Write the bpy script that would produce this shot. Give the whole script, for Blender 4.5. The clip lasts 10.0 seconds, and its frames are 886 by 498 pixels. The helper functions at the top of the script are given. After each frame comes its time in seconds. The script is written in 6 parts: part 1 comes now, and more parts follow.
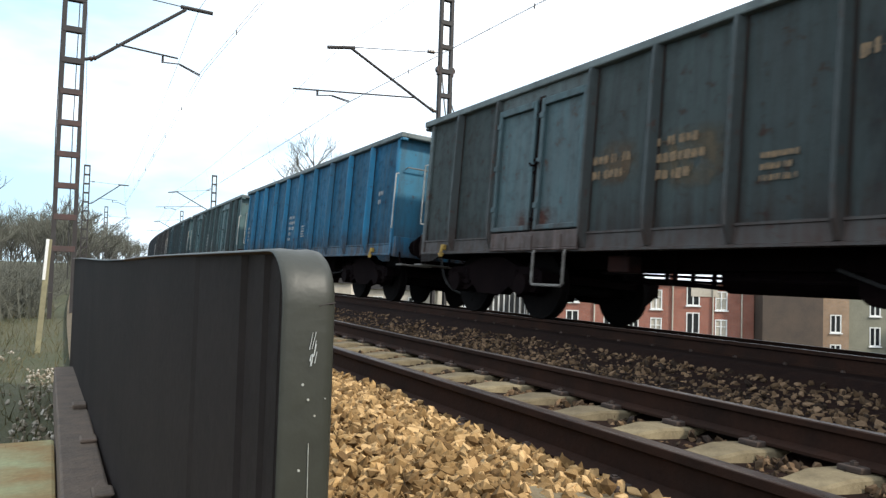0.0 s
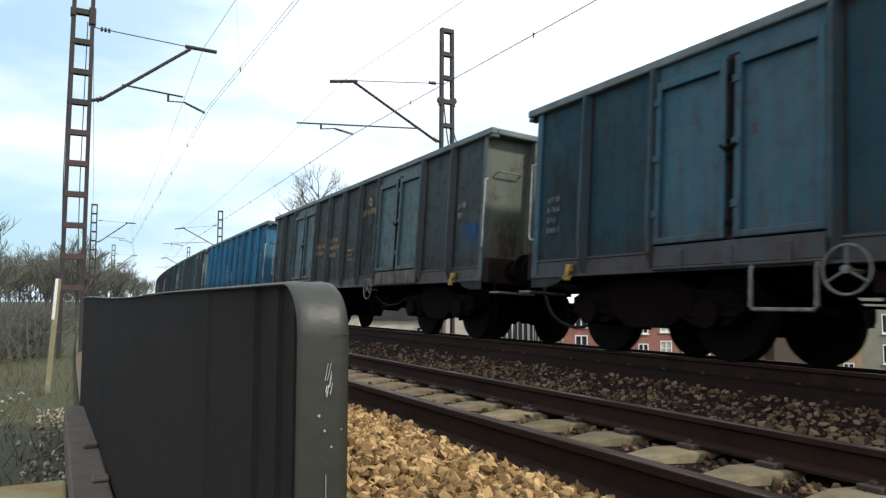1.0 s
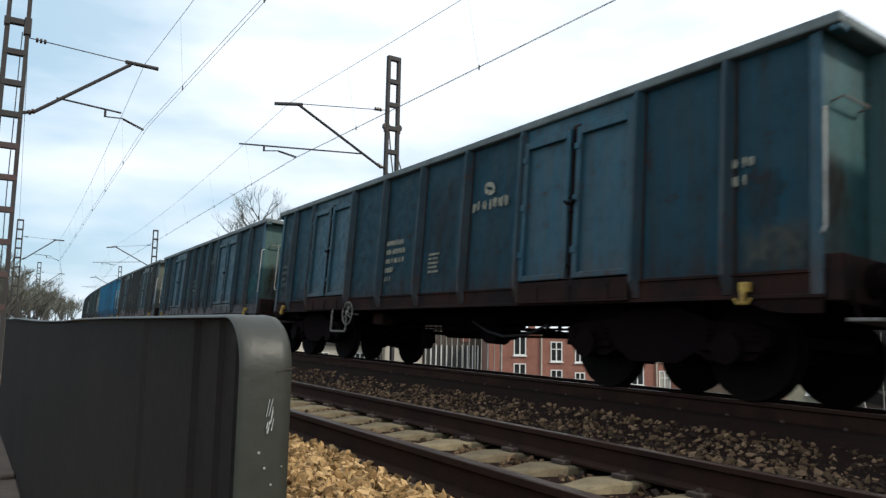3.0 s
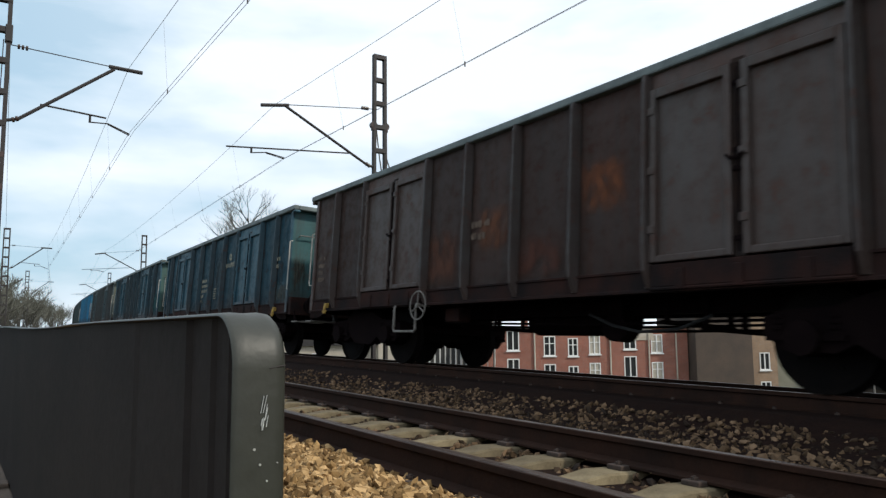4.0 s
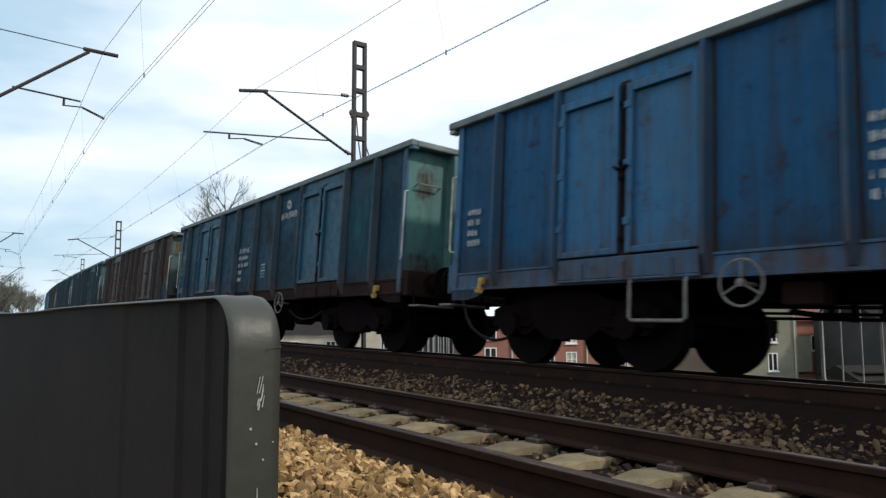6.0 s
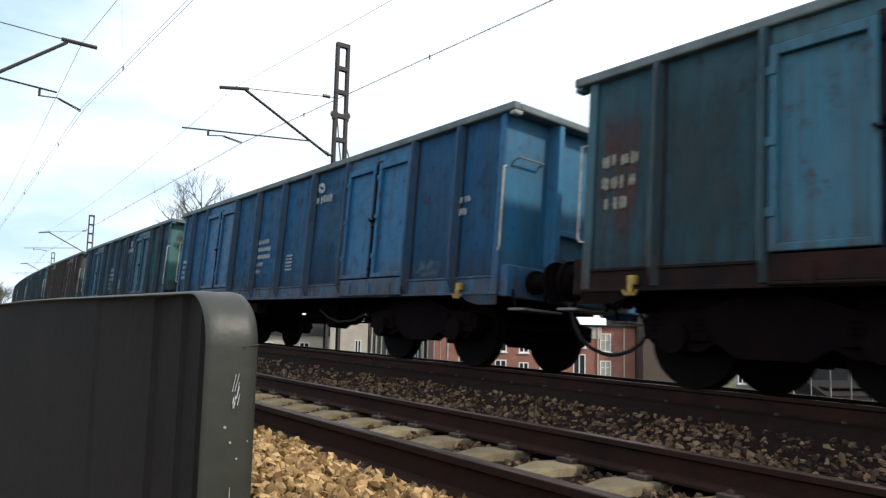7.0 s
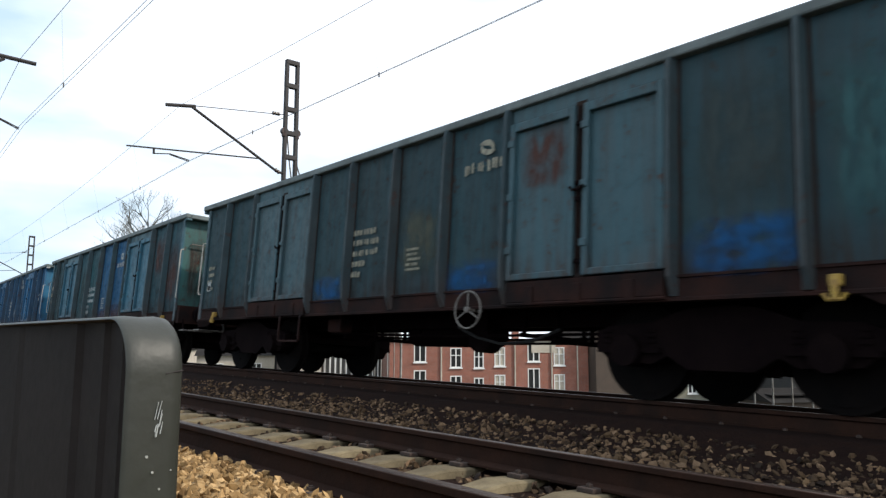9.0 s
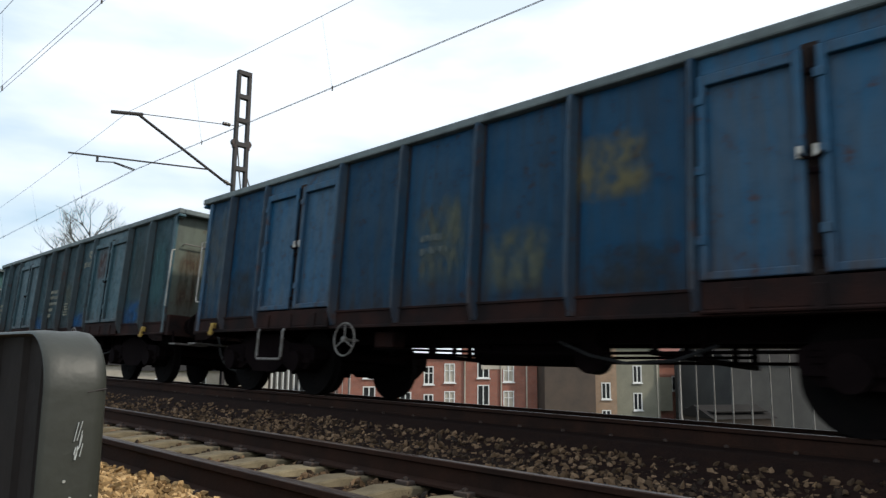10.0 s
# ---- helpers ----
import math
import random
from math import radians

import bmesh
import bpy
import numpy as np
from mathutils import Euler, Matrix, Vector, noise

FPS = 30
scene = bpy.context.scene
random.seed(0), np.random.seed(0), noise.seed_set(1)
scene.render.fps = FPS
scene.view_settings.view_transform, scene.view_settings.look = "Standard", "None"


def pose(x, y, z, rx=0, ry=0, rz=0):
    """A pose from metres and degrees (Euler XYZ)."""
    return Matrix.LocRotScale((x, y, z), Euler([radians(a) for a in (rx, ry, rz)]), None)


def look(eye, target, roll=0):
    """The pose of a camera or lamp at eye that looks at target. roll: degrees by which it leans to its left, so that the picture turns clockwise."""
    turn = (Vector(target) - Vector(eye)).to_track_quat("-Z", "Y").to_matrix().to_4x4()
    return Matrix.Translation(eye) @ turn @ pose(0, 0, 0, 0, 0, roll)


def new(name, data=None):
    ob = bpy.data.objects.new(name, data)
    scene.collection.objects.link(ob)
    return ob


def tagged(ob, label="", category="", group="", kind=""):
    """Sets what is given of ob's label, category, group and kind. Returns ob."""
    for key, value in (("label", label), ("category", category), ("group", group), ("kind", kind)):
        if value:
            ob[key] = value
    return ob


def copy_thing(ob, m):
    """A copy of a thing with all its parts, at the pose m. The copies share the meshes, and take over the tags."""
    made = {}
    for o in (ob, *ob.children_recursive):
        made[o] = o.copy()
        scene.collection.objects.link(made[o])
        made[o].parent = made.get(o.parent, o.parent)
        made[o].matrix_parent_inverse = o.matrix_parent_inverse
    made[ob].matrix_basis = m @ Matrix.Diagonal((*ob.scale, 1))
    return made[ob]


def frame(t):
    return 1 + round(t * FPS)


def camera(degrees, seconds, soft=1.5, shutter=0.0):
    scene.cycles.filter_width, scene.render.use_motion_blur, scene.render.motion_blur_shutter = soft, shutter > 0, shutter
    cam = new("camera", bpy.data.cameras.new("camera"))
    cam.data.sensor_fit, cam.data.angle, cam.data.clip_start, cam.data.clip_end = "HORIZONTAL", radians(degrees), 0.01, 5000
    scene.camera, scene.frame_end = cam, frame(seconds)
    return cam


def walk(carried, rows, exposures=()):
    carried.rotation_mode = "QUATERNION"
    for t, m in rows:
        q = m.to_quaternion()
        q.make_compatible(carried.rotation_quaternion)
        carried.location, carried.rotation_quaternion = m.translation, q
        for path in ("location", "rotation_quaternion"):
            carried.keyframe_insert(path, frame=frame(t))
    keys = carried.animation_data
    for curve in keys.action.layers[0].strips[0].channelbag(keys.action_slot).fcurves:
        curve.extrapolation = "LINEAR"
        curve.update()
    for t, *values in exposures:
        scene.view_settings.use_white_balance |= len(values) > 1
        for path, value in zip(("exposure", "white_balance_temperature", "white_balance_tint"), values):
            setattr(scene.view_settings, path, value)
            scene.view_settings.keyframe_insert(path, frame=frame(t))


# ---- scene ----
cam = camera(64.3, 10.0, soft=1.35, shutter=0.12)
PATH = [
    (0, pose(0.030, 0.026, 0.599, 91.99, -1.71, -29.24)),
    (0.5, pose(0.027, 0.017, 0.593, 92.24, -1.02, -30.14)),
    (1, pose(0.016, 0.016, 0.598, 94.31, -0.12, -28.66)),
    (1.5, pose(0.013, 0.016, 0.603, 94.21, 0.15, -29.88)),
    (2, pose(0.005, 0.008, 0.602, 95.07, 0.75, -29.69)),
    (2.5, pose(0.002, 0.005, 0.608, 95.13, 0.13, -31.36)),
    (3, pose(0.002, 0.008, 0.614, 96.48, -1.07, -33.51)),
    (3.2, pose(0.002, 0.008, 0.613, 96.94, -0.66, -34.54)),
    (4.3, pose(0.001, 0.002, 0.603, 96.06, 1.12, -33.42)),
    (4.5, pose(0.001, 0.001, 0.602, 96.85, 0.80, -32.26)),
    (5, pose(-0.002, -0.001, 0.602, 96.48, 0.20, -33.54)),
    (5.5, pose(-0.027, -0.005, 0.600, 97.17, -0.59, -35.00)),
    (5.7, pose(-0.030, -0.004, 0.599, 95.54, 0.38, -35.09)),
    (6.8, pose(-0.036, 0.006, 0.593, 96.07, -1.26, -38.17)),
    (7, pose(-0.036, 0.007, 0.593, 95.79, -1.33, -37.92)),
    (7.5, pose(-0.025, -0.005, 0.597, 95.90, -0.86, -39.76)),
    (8, pose(-0.009, -0.018, 0.598, 96.79, -0.34, -41.41)),
    (8.5, pose(-0.012, -0.020, 0.598, 96.80, -0.11, -41.06)),
    (9, pose(-0.006, -0.019, 0.599, 97.17, -0.13, -41.54)),
    (9.5, pose(0.009, -0.016, 0.601, 98.12, -0.34, -42.03)),
    (10, pose(0.021, -0.008, 0.602, 98.47, -0.49, -45.54)),
]
EXPOSURES = ((0.0, -0.03, 6300, 10), (0.5, -0.12, 6300, 10), (1.0, -0.35, 6300, 10), (1.5, -0.45, 6300, 10), (2.5, -0.55, 6300, 10), (3.2, -0.6, 6300, 10), (4.3, -0.66, 6300, 10), (5.0, -0.72, 6300, 10), (5.5, -0.68, 6300, 10), (6.8, -0.38, 6300, 11), (7.5, -0.25, 6300, 12), (8.5, -0.28, 6300, 12), (9.0, -0.36, 6300, 12), (9.5, -0.48, 6300, 11), (10.0, -0.6, 6300, 10))
walk(cam, PATH, EXPOSURES)

# ---- light: bright hazy sky, the sun over the far side of the line, behind the viewer ----
SUN_EL, SUN_AZ = 40.0, 148.0          # degrees; azimuth clockwise from +y
world = bpy.data.worlds.new("sky")
scene.world = world
world.use_nodes = True
wn, wl = world.node_tree.nodes, world.node_tree.links
wn.clear()
w_out = wn.new("ShaderNodeOutputWorld")
w_bg = wn.new("ShaderNodeBackground")
w_sky = wn.new("ShaderNodeTexSky")
w_sky.sky_type = "NISHITA"
w_sky.sun_disc = False
w_sky.sun_elevation, w_sky.sun_rotation = radians(SUN_EL), radians(SUN_AZ)
w_sky.air_density, w_sky.dust_density, w_sky.ozone_density = 1.0, 2.0, 1.0
w_co = wn.new("ShaderNodeTexCoord")
w_map = wn.new("ShaderNodeMapping")
w_map.inputs["Scale"].default_value = (1.0, 1.0, 3.2)
w_noise = wn.new("ShaderNodeTexNoise")
w_noise.inputs["Scale"].default_value = 2.6
w_noise.inputs["Detail"].default_value = 7.0
w_noise.inputs["Roughness"].default_value = 0.48
w_ramp = wn.new("ShaderNodeValToRGB")
w_ramp.color_ramp.elements[0].position, w_ramp.color_ramp.elements[1].position = 0.40, 0.72
w_ramp.color_ramp.elements[0].color = (0.10, 0.10, 0.10, 1)
w_mix = wn.new("ShaderNodeMix")
w_mix.data_type = "RGBA"
w_mix.inputs["B"].default_value = (10.5, 11.2, 11.9, 1)      # thin bright cloud
wl.new(w_co.outputs["Generated"], w_map.inputs["Vector"])
wl.new(w_map.outputs["Vector"], w_noise.inputs["Vector"])
wl.new(w_noise.outputs["Fac"], w_ramp.inputs["Fac"])
w_dot = wn.new("ShaderNodeVectorMath")                        # the veil of cloud thickens towards the sun
w_dot.operation = "DOT_PRODUCT"
w_dot.inputs[1].default_value = (math.sin(radians(SUN_AZ)), math.cos(radians(SUN_AZ)), 0.0)
w_veil = wn.new("ShaderNodeMapRange")
w_veil.inputs["From Min"].default_value, w_veil.inputs["From Max"].default_value = -0.94, -0.40
w_veil.inputs["To Min"].default_value, w_veil.inputs["To Max"].default_value = 0.0, 0.62
w_add = wn.new("ShaderNodeMath")
w_add.operation, w_add.use_clamp = "ADD", True
wl.new(w_co.outputs["Generated"], w_dot.inputs[0])
wl.new(w_dot.outputs["Value"], w_veil.inputs["Value"])
wl.new(w_veil.outputs["Result"], w_add.inputs[0])
wl.new(w_ramp.outputs["Color"], w_add.inputs[1])
wl.new(w_add.outputs["Value"], w_mix.inputs["Factor"])
w_haze = wn.new("ShaderNodeMix")
w_haze.data_type = "RGBA"
w_haze.inputs["Factor"].default_value = 0.6
w_haze.inputs["B"].default_value = (3.9, 7.3, 9.3, 1)       # pale blue haze
wl.new(w_sky.outputs["Color"], w_haze.inputs["A"])
wl.new(w_haze.outputs["Result"], w_mix.inputs["A"])
wl.new(w_mix.outputs["Result"], w_bg.inputs["Color"])
w_bg.inputs["Strength"].default_value = 0.15
wl.new(w_bg.outputs["Background"], w_out.inputs["Surface"])

sun = new("sun", bpy.data.lights.new("sun", "SUN"))
sun.data.energy, sun.data.angle, sun.data.color = 4.2, radians(4.0), (1.0, 0.91, 0.76)
sun_dir = Vector((math.sin(radians(SUN_AZ)) * math.cos(radians(SUN_EL)), math.cos(radians(SUN_AZ)) * math.cos(radians(SUN_EL)), math.sin(radians(SUN_EL))))
sun.matrix_world = look(sun_dir * 60, (0, 0, 0))


# ---- materials ----
def base_mat(name, rough=0.7, metal=0.0, spec=0.4):
    m = bpy.data.materials.new(name)
    m.use_nodes = True
    n, l = m.node_tree.nodes, m.node_tree.links
    p = n["Principled BSDF"]
    p.inputs["Roughness"].default_value, p.inputs["Metallic"].default_value = rough, metal
    p.inputs["Specular IOR Level"].default_value = spec
    return m, n, l, p


def noise_node(n, l, scale, detail=4.0, rough=0.6, stretch=None, space="Object", own=False):
    tc = n.new("ShaderNodeTexCoord")
    out = tc.outputs[space]
    if own:                      # every piece shows another stretch of the pattern
        oi = n.new("ShaderNodeObjectInfo")
        sc = n.new("ShaderNodeVectorMath")
        sc.operation = "MULTIPLY_ADD"
        l.new(oi.outputs["Random"], sc.inputs[0])
        sc.inputs[1].default_value = (37.0, 71.0, 13.0)
        l.new(out, sc.inputs[2])
        out = sc.outputs["Vector"]
    if stretch:
        mp = n.new("ShaderNodeMapping")
        mp.inputs["Scale"].default_value = stretch
        l.new(out, mp.inputs["Vector"])
        out = mp.outputs["Vector"]
    t = n.new("ShaderNodeTexNoise")
    t.inputs["Scale"].default_value, t.inputs["Detail"].default_value, t.inputs["Roughness"].default_value = scale, detail, rough
    l.new(out, t.inputs["Vector"])
    return t.outputs["Fac"]


def ramp(n, l, fac, a, b, ca=(0, 0, 0, 1), cb=(1, 1, 1, 1)):
    r = n.new("ShaderNodeValToRGB")
    r.color_ramp.elements[0].position, r.color_ramp.elements[1].position = a, b
    r.color_ramp.elements[0].color, r.color_ramp.elements[1].color = ca, cb
    l.new(fac, r.inputs["Fac"])
    return r.outputs["Color"]


def mix(n, l, fac, a, b, mode="MIX"):
    x = n.new("ShaderNodeMix")
    x.data_type, x.blend_type = "RGBA", mode
    for key, v in (("Factor", fac), ("A", a), ("B", b)):
        if isinstance(v, (int, float)):
            x.inputs[key].default_value = v
        elif isinstance(v, tuple):
            x.inputs[key].default_value = (*v, 1) if len(v) == 3 else v
        else:
            l.new(v, x.inputs[key])
    return x.outputs["Result"]


def bump(n, l, p, height, strength=0.3, dist=0.01):
    b = n.new("ShaderNodeBump")
    b.inputs["Strength"].default_value, b.inputs["Distance"].default_value = strength, dist
    l.new(height, b.inputs["Height"])
    l.new(b.outputs["Normal"], p.inputs["Normal"])


def simple_mat(name, a, b, scale=8.0, rough=0.7, metal=0.0, bump_s=0.25, fine=60.0, spec=0.4, vary=0.0, space="Object", stretch=None):
    """Two tones in large patches, with a fine grain over them."""
    m, n, l, p = base_mat(name, rough, metal, spec)
    f1 = noise_node(n, l, scale, 5, 0.6, stretch, space)
    f2 = noise_node(n, l, fine, 3, 0.6, None, space)
    c = mix(n, l, ramp(n, l, f1, 0.35, 0.65), a, b)
    c = mix(n, l, 0.35, c, ramp(n, l, f2, 0.3, 0.7, (0.45, 0.45, 0.45, 1), (1, 1, 1, 1)), "MULTIPLY")
    if vary:
        oi = n.new("ShaderNodeObjectInfo")
        c = mix(n, l, vary, c, ramp(n, l, oi.outputs["Random"], 0.0, 1.0, (0.4, 0.38, 0.36, 1), (1.3, 1.3, 1.28, 1)), "MULTIPLY")
    l.new(c, p.inputs["Base Color"])
    bump(n, l, p, f2, bump_s)
    return m


def paint_mat(name, rust=0.5, dirt=0.6):
    """Weathered wagon paint: the object's own colour, faded patches, rust blooms, vertical dirt runs."""
    m, n, l, p = base_mat(name, 0.55, 0.0, 0.35)
    oi = n.new("ShaderNodeObjectInfo")
    big = noise_node(n, l, 1.3, 6, 0.65, own=True)
    runs = noise_node(n, l, 4.0, 5, 0.7, (1.0, 2.2, 0.16), own=True)
    spots = noise_node(n, l, 5.5, 8, 0.72, own=True)
    fine = noise_node(n, l, 45.0, 4, 0.6)
    col = oi.outputs["Color"]
    faded = mix(n, l, 0.15, col, (0.15, 0.19, 0.20))
    c = mix(n, l, ramp(n, l, big, 0.42, 0.7), col, faded)
    c = mix(n, l, ramp(n, l, oi.outputs["Random"], 0.0, 1.0, (0, 0, 0, 1), (0.12, 0.12, 0.12, 1)), c, (0.08, 0.09, 0.09))
    grime = ramp(n, l, runs, 0.42, 0.70, (0, 0, 0, 1), (dirt, dirt, dirt, 1))
    c = mix(n, l, grime, c, (0.055, 0.052, 0.048))
    c = mix(n, l, ramp(n, l, spots, 0.575, 0.66, (0, 0, 0, 1), (rust, rust, rust, 1)), c, (0.092, 0.040, 0.027))
    c = mix(n, l, 0.25, c, ramp(n, l, fine, 0.3, 0.7, (0.6, 0.6, 0.6, 1), (1, 1, 1, 1)), "MULTIPLY")
    low = n.new("ShaderNodeSeparateXYZ")
    tc = n.new("ShaderNodeTexCoord")
    l.new(tc.outputs["Object"], low.inputs["Vector"])
    mr = n.new("ShaderNodeMapRange")
    mr.inputs["From Min"].default_value, mr.inputs["From Max"].default_value = 1.50, 1.00
    l.new(low.outputs["Z"], mr.inputs["Value"])
    splash = mix(n, l, 1.0, mr.outputs["Result"], ramp(n, l, runs, 0.3, 0.6), "MULTIPLY")
    c = mix(n, l, mix(n, l, 0.88, (0, 0, 0), splash), c, (0.056, 0.034, 0.027))      # rusty road dirt along the foot
    c = mix(n, l, 1.0, c, (0.78, 0.78, 0.78), "MULTIPLY")
    l.new(c, p.inputs["Base Color"])
    l.new(ramp(n, l, spots, 0.45, 0.7, (0.50, 0.50, 0.50, 1), (0.9, 0.9, 0.9, 1)), p.inputs["Roughness"])
    bump(n, l, p, mix(n, l, 0.5, big, spots), 0.35, 0.02)
    return m


PAINT = paint_mat("wagon_paint", 0.7, 0.62)
SILL = simple_mat("rusty_sill", (0.031, 0.0125, 0.0095), (0.011, 0.008, 0.008), 2.5, 0.9, bump_s=0.4, spec=0.15)
# near-black: the shade below the wagons is put into these two steel colours
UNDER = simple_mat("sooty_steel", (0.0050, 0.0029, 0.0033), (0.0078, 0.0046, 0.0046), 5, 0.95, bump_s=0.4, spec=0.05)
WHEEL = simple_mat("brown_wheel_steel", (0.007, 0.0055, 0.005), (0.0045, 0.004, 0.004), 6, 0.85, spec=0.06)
GREY_IRON = simple_mat("pale_grey_iron", (0.20, 0.19, 0.175), (0.11, 0.095, 0.08), 12, 0.6)
HANDRAIL = simple_mat("pale_handrail_paint", (0.62, 0.60, 0.54), (0.36, 0.33, 0.28), 9, 0.6)
# dark rust tone; along the ribs it doubles as painted edge shade
RIB_EDGE = simple_mat("rusty_weld_seam", (0.020, 0.018, 0.018), (0.034, 0.021, 0.016), 5, 0.85, spec=0.1)
YELLOW = simple_mat("yellow_paint", (0.46, 0.31, 0.05), (0.24, 0.14, 0.04), 14, 0.6)
WHITE = simple_mat("worn_white_paint", (0.46, 0.48, 0.47), (0.16, 0.19, 0.20), 18, 0.7, bump_s=0.1)
OCHRE = simple_mat("faded_ochre_paint", (0.30, 0.20, 0.11), (0.16, 0.12, 0.08), 14, 0.8, bump_s=0.1)
CREAM = simple_mat("dirty_cream_paint", (0.34, 0.33, 0.25), (0.17, 0.17, 0.14), 14, 0.8, bump_s=0.1)
FADED = simple_mat("almost_gone_paint", (0.12, 0.14, 0.13), (0.05, 0.075, 0.085), 14, 0.8, bump_s=0.1)
GALV = simple_mat("worn_rim_paint", (0.145, 0.175, 0.175), (0.085, 0.105, 0.105), 3, 0.6)
RUBBER = simple_mat("black_rubber", (0.015, 0.015, 0.015), (0.025, 0.025, 0.025), 20, 0.7)
RAIL = simple_mat("rusty_rail", (0.034, 0.015, 0.009), (0.019, 0.010, 0.007), 3, 0.85, 0.0, 0.4, 40, 0.15)
RAIL_TOP = simple_mat("worn_rail_head", (0.17, 0.125, 0.10), (0.06, 0.038, 0.030), 2, 0.36, 0.7, 0.1, 40, stretch=(6, 0.6, 6))
CONCRETE = simple_mat("sleeper_concrete", (0.205, 0.165, 0.098), (0.115, 0.09, 0.052), 5, 0.9, 0, 0.5, 70, vary=0.5)
CLIP = simple_mat("rusty_clip", (0.06, 0.038, 0.028), (0.04, 0.03, 0.025), 20, 0.8)
MAST = simple_mat("mast_paint", (0.036, 0.034, 0.035), (0.030, 0.024, 0.023), 2.2, 0.7)
MAST_RED = simple_mat("mast_oxide_red", (0.085, 0.046, 0.042), (0.055, 0.042, 0.040), 4, 0.75)
WIRE = simple_mat("dark_copper_wire", (0.14, 0.13, 0.12), (0.09, 0.085, 0.08), 5, 0.6, 0.3)
INSUL = simple_mat("brown_porcelain", (0.05, 0.028, 0.02), (0.035, 0.02, 0.016), 10, 0.3)
GUARD = simple_mat("green_grey_sheet_paint", (0.058, 0.049, 0.047), (0.043, 0.037, 0.036), 1.6, 0.72, 0.0, 0.12, 30, 0.12)
GUARD_RIM = simple_mat("green_grey_rim_paint", (0.037, 0.039, 0.031), (0.028, 0.030, 0.023), 2.2, 0.5, 0.0, 0.15, 26, 0.45)
SCRATCH = simple_mat("bare_scratched_metal", (0.75, 0.76, 0.72), (0.5, 0.5, 0.47), 20, 0.35, 0.5)
RUST = simple_mat("flaking_rust", (0.15, 0.108, 0.080), (0.10, 0.076, 0.058), 6, 0.85, 0, 0.6, 40)
SLAB = simple_mat("lichen_slab", (0.36, 0.36, 0.19), (0.30, 0.17, 0.06), 2.2, 0.85, 0, 0.3, 30)
STAKE = simple_mat("weathered_stake", (0.27, 0.25, 0.15), (0.19, 0.17, 0.105), 6, 0.85)
BARK = simple_mat("grey_brown_bark", (0.082, 0.080, 0.068), (0.055, 0.054, 0.047), 6, 0.9)
TWIG = simple_mat("bare_twigs", (0.086, 0.088, 0.070), (0.130, 0.130, 0.105), 0.6, 0.9, bump_s=0.0)


def ground_mat():
    m, n, l, p = base_mat("dry_winter_grass", 0.95)
    f1 = noise_node(n, l, 0.35, 6, 0.65)
    f2 = noise_node(n, l, 6.0, 6, 0.7)
    f3 = noise_node(n, l, 55.0, 3, 0.6)
    c = mix(n, l, ramp(n, l, f1, 0.4, 0.62), (0.078, 0.076, 0.036), (0.050, 0.060, 0.025))
    c = mix(n, l, ramp(n, l, f2, 0.5, 0.7), c, (0.10, 0.085, 0.054))
    c = mix(n, l, 0.5, c, ramp(n, l, f3, 0.3, 0.7, (0.4, 0.4, 0.4, 1), (1.1, 1.1, 1.1, 1)), "MULTIPLY")
    l.new(c, p.inputs["Base Color"])
    bump(n, l, p, mix(n, l, 0.5, f2, f3), 0.8, 0.05)
    return m


def stone_mat(name, light, dark, vary_island=True):
    m, n, l, p = base_mat(name, 0.9, 0, 0.25)
    if vary_island:
        g = n.new("ShaderNodeNewGeometry")
        r = g.outputs["Random Per Island"]
    else:
        r = n.new("ShaderNodeObjectInfo").outputs["Random"]
    cr = n.new("ShaderNodeValToRGB")
    e = cr.color_ramp.elements
    e[0].position, e[0].color = 0.0, (*dark, 1)
    e[1].position, e[1].color = 1.0, (*light, 1)
    mid = e.new(0.55)
    mid.color = (*[0.5 * (a + b) for a, b in zip(light, dark)], 1)
    pale = e.new(0.93)
    pale.color = (light[0] * 1.25, light[1] * 1.3, light[2] * 1.5, 1)
    l.new(r, cr.inputs["Fac"])
    f2 = noise_node(n, l, 38.0, 5, 0.65)
    c = mix(n, l, 0.55, cr.outputs["Color"], ramp(n, l, f2, 0.3, 0.7, (0.5, 0.46, 0.42, 1), (1.1, 1.1, 1.1, 1)), "MULTIPLY")
    l.new(c, p.inputs["Base Color"])
    bump(n, l, p, f2, 0.5, 0.006)
    return m


GROUND = ground_mat()
STONE_Y = stone_mat("tan_ballast", (0.43, 0.275, 0.115), (0.125, 0.072, 0.028))
STONE_ONE = stone_mat("tan_ballast_stone", (0.43, 0.275, 0.115), (0.125, 0.072, 0.028), False)
# brown stones, their tones lowered to carry the train's shade
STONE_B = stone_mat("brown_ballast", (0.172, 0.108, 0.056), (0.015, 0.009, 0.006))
STONE_G = stone_mat("grey_spilled_stone", (0.36, 0.32, 0.24), (0.12, 0.10, 0.07))
BED = simple_mat("ballast_bed", (0.16, 0.12, 0.07), (0.09, 0.07, 0.045), 9, 0.95, 0, 0.9, 34)
# the shadow of the train is mixed into this very dark bed colour
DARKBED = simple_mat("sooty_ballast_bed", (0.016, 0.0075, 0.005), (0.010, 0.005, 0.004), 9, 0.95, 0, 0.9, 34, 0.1)


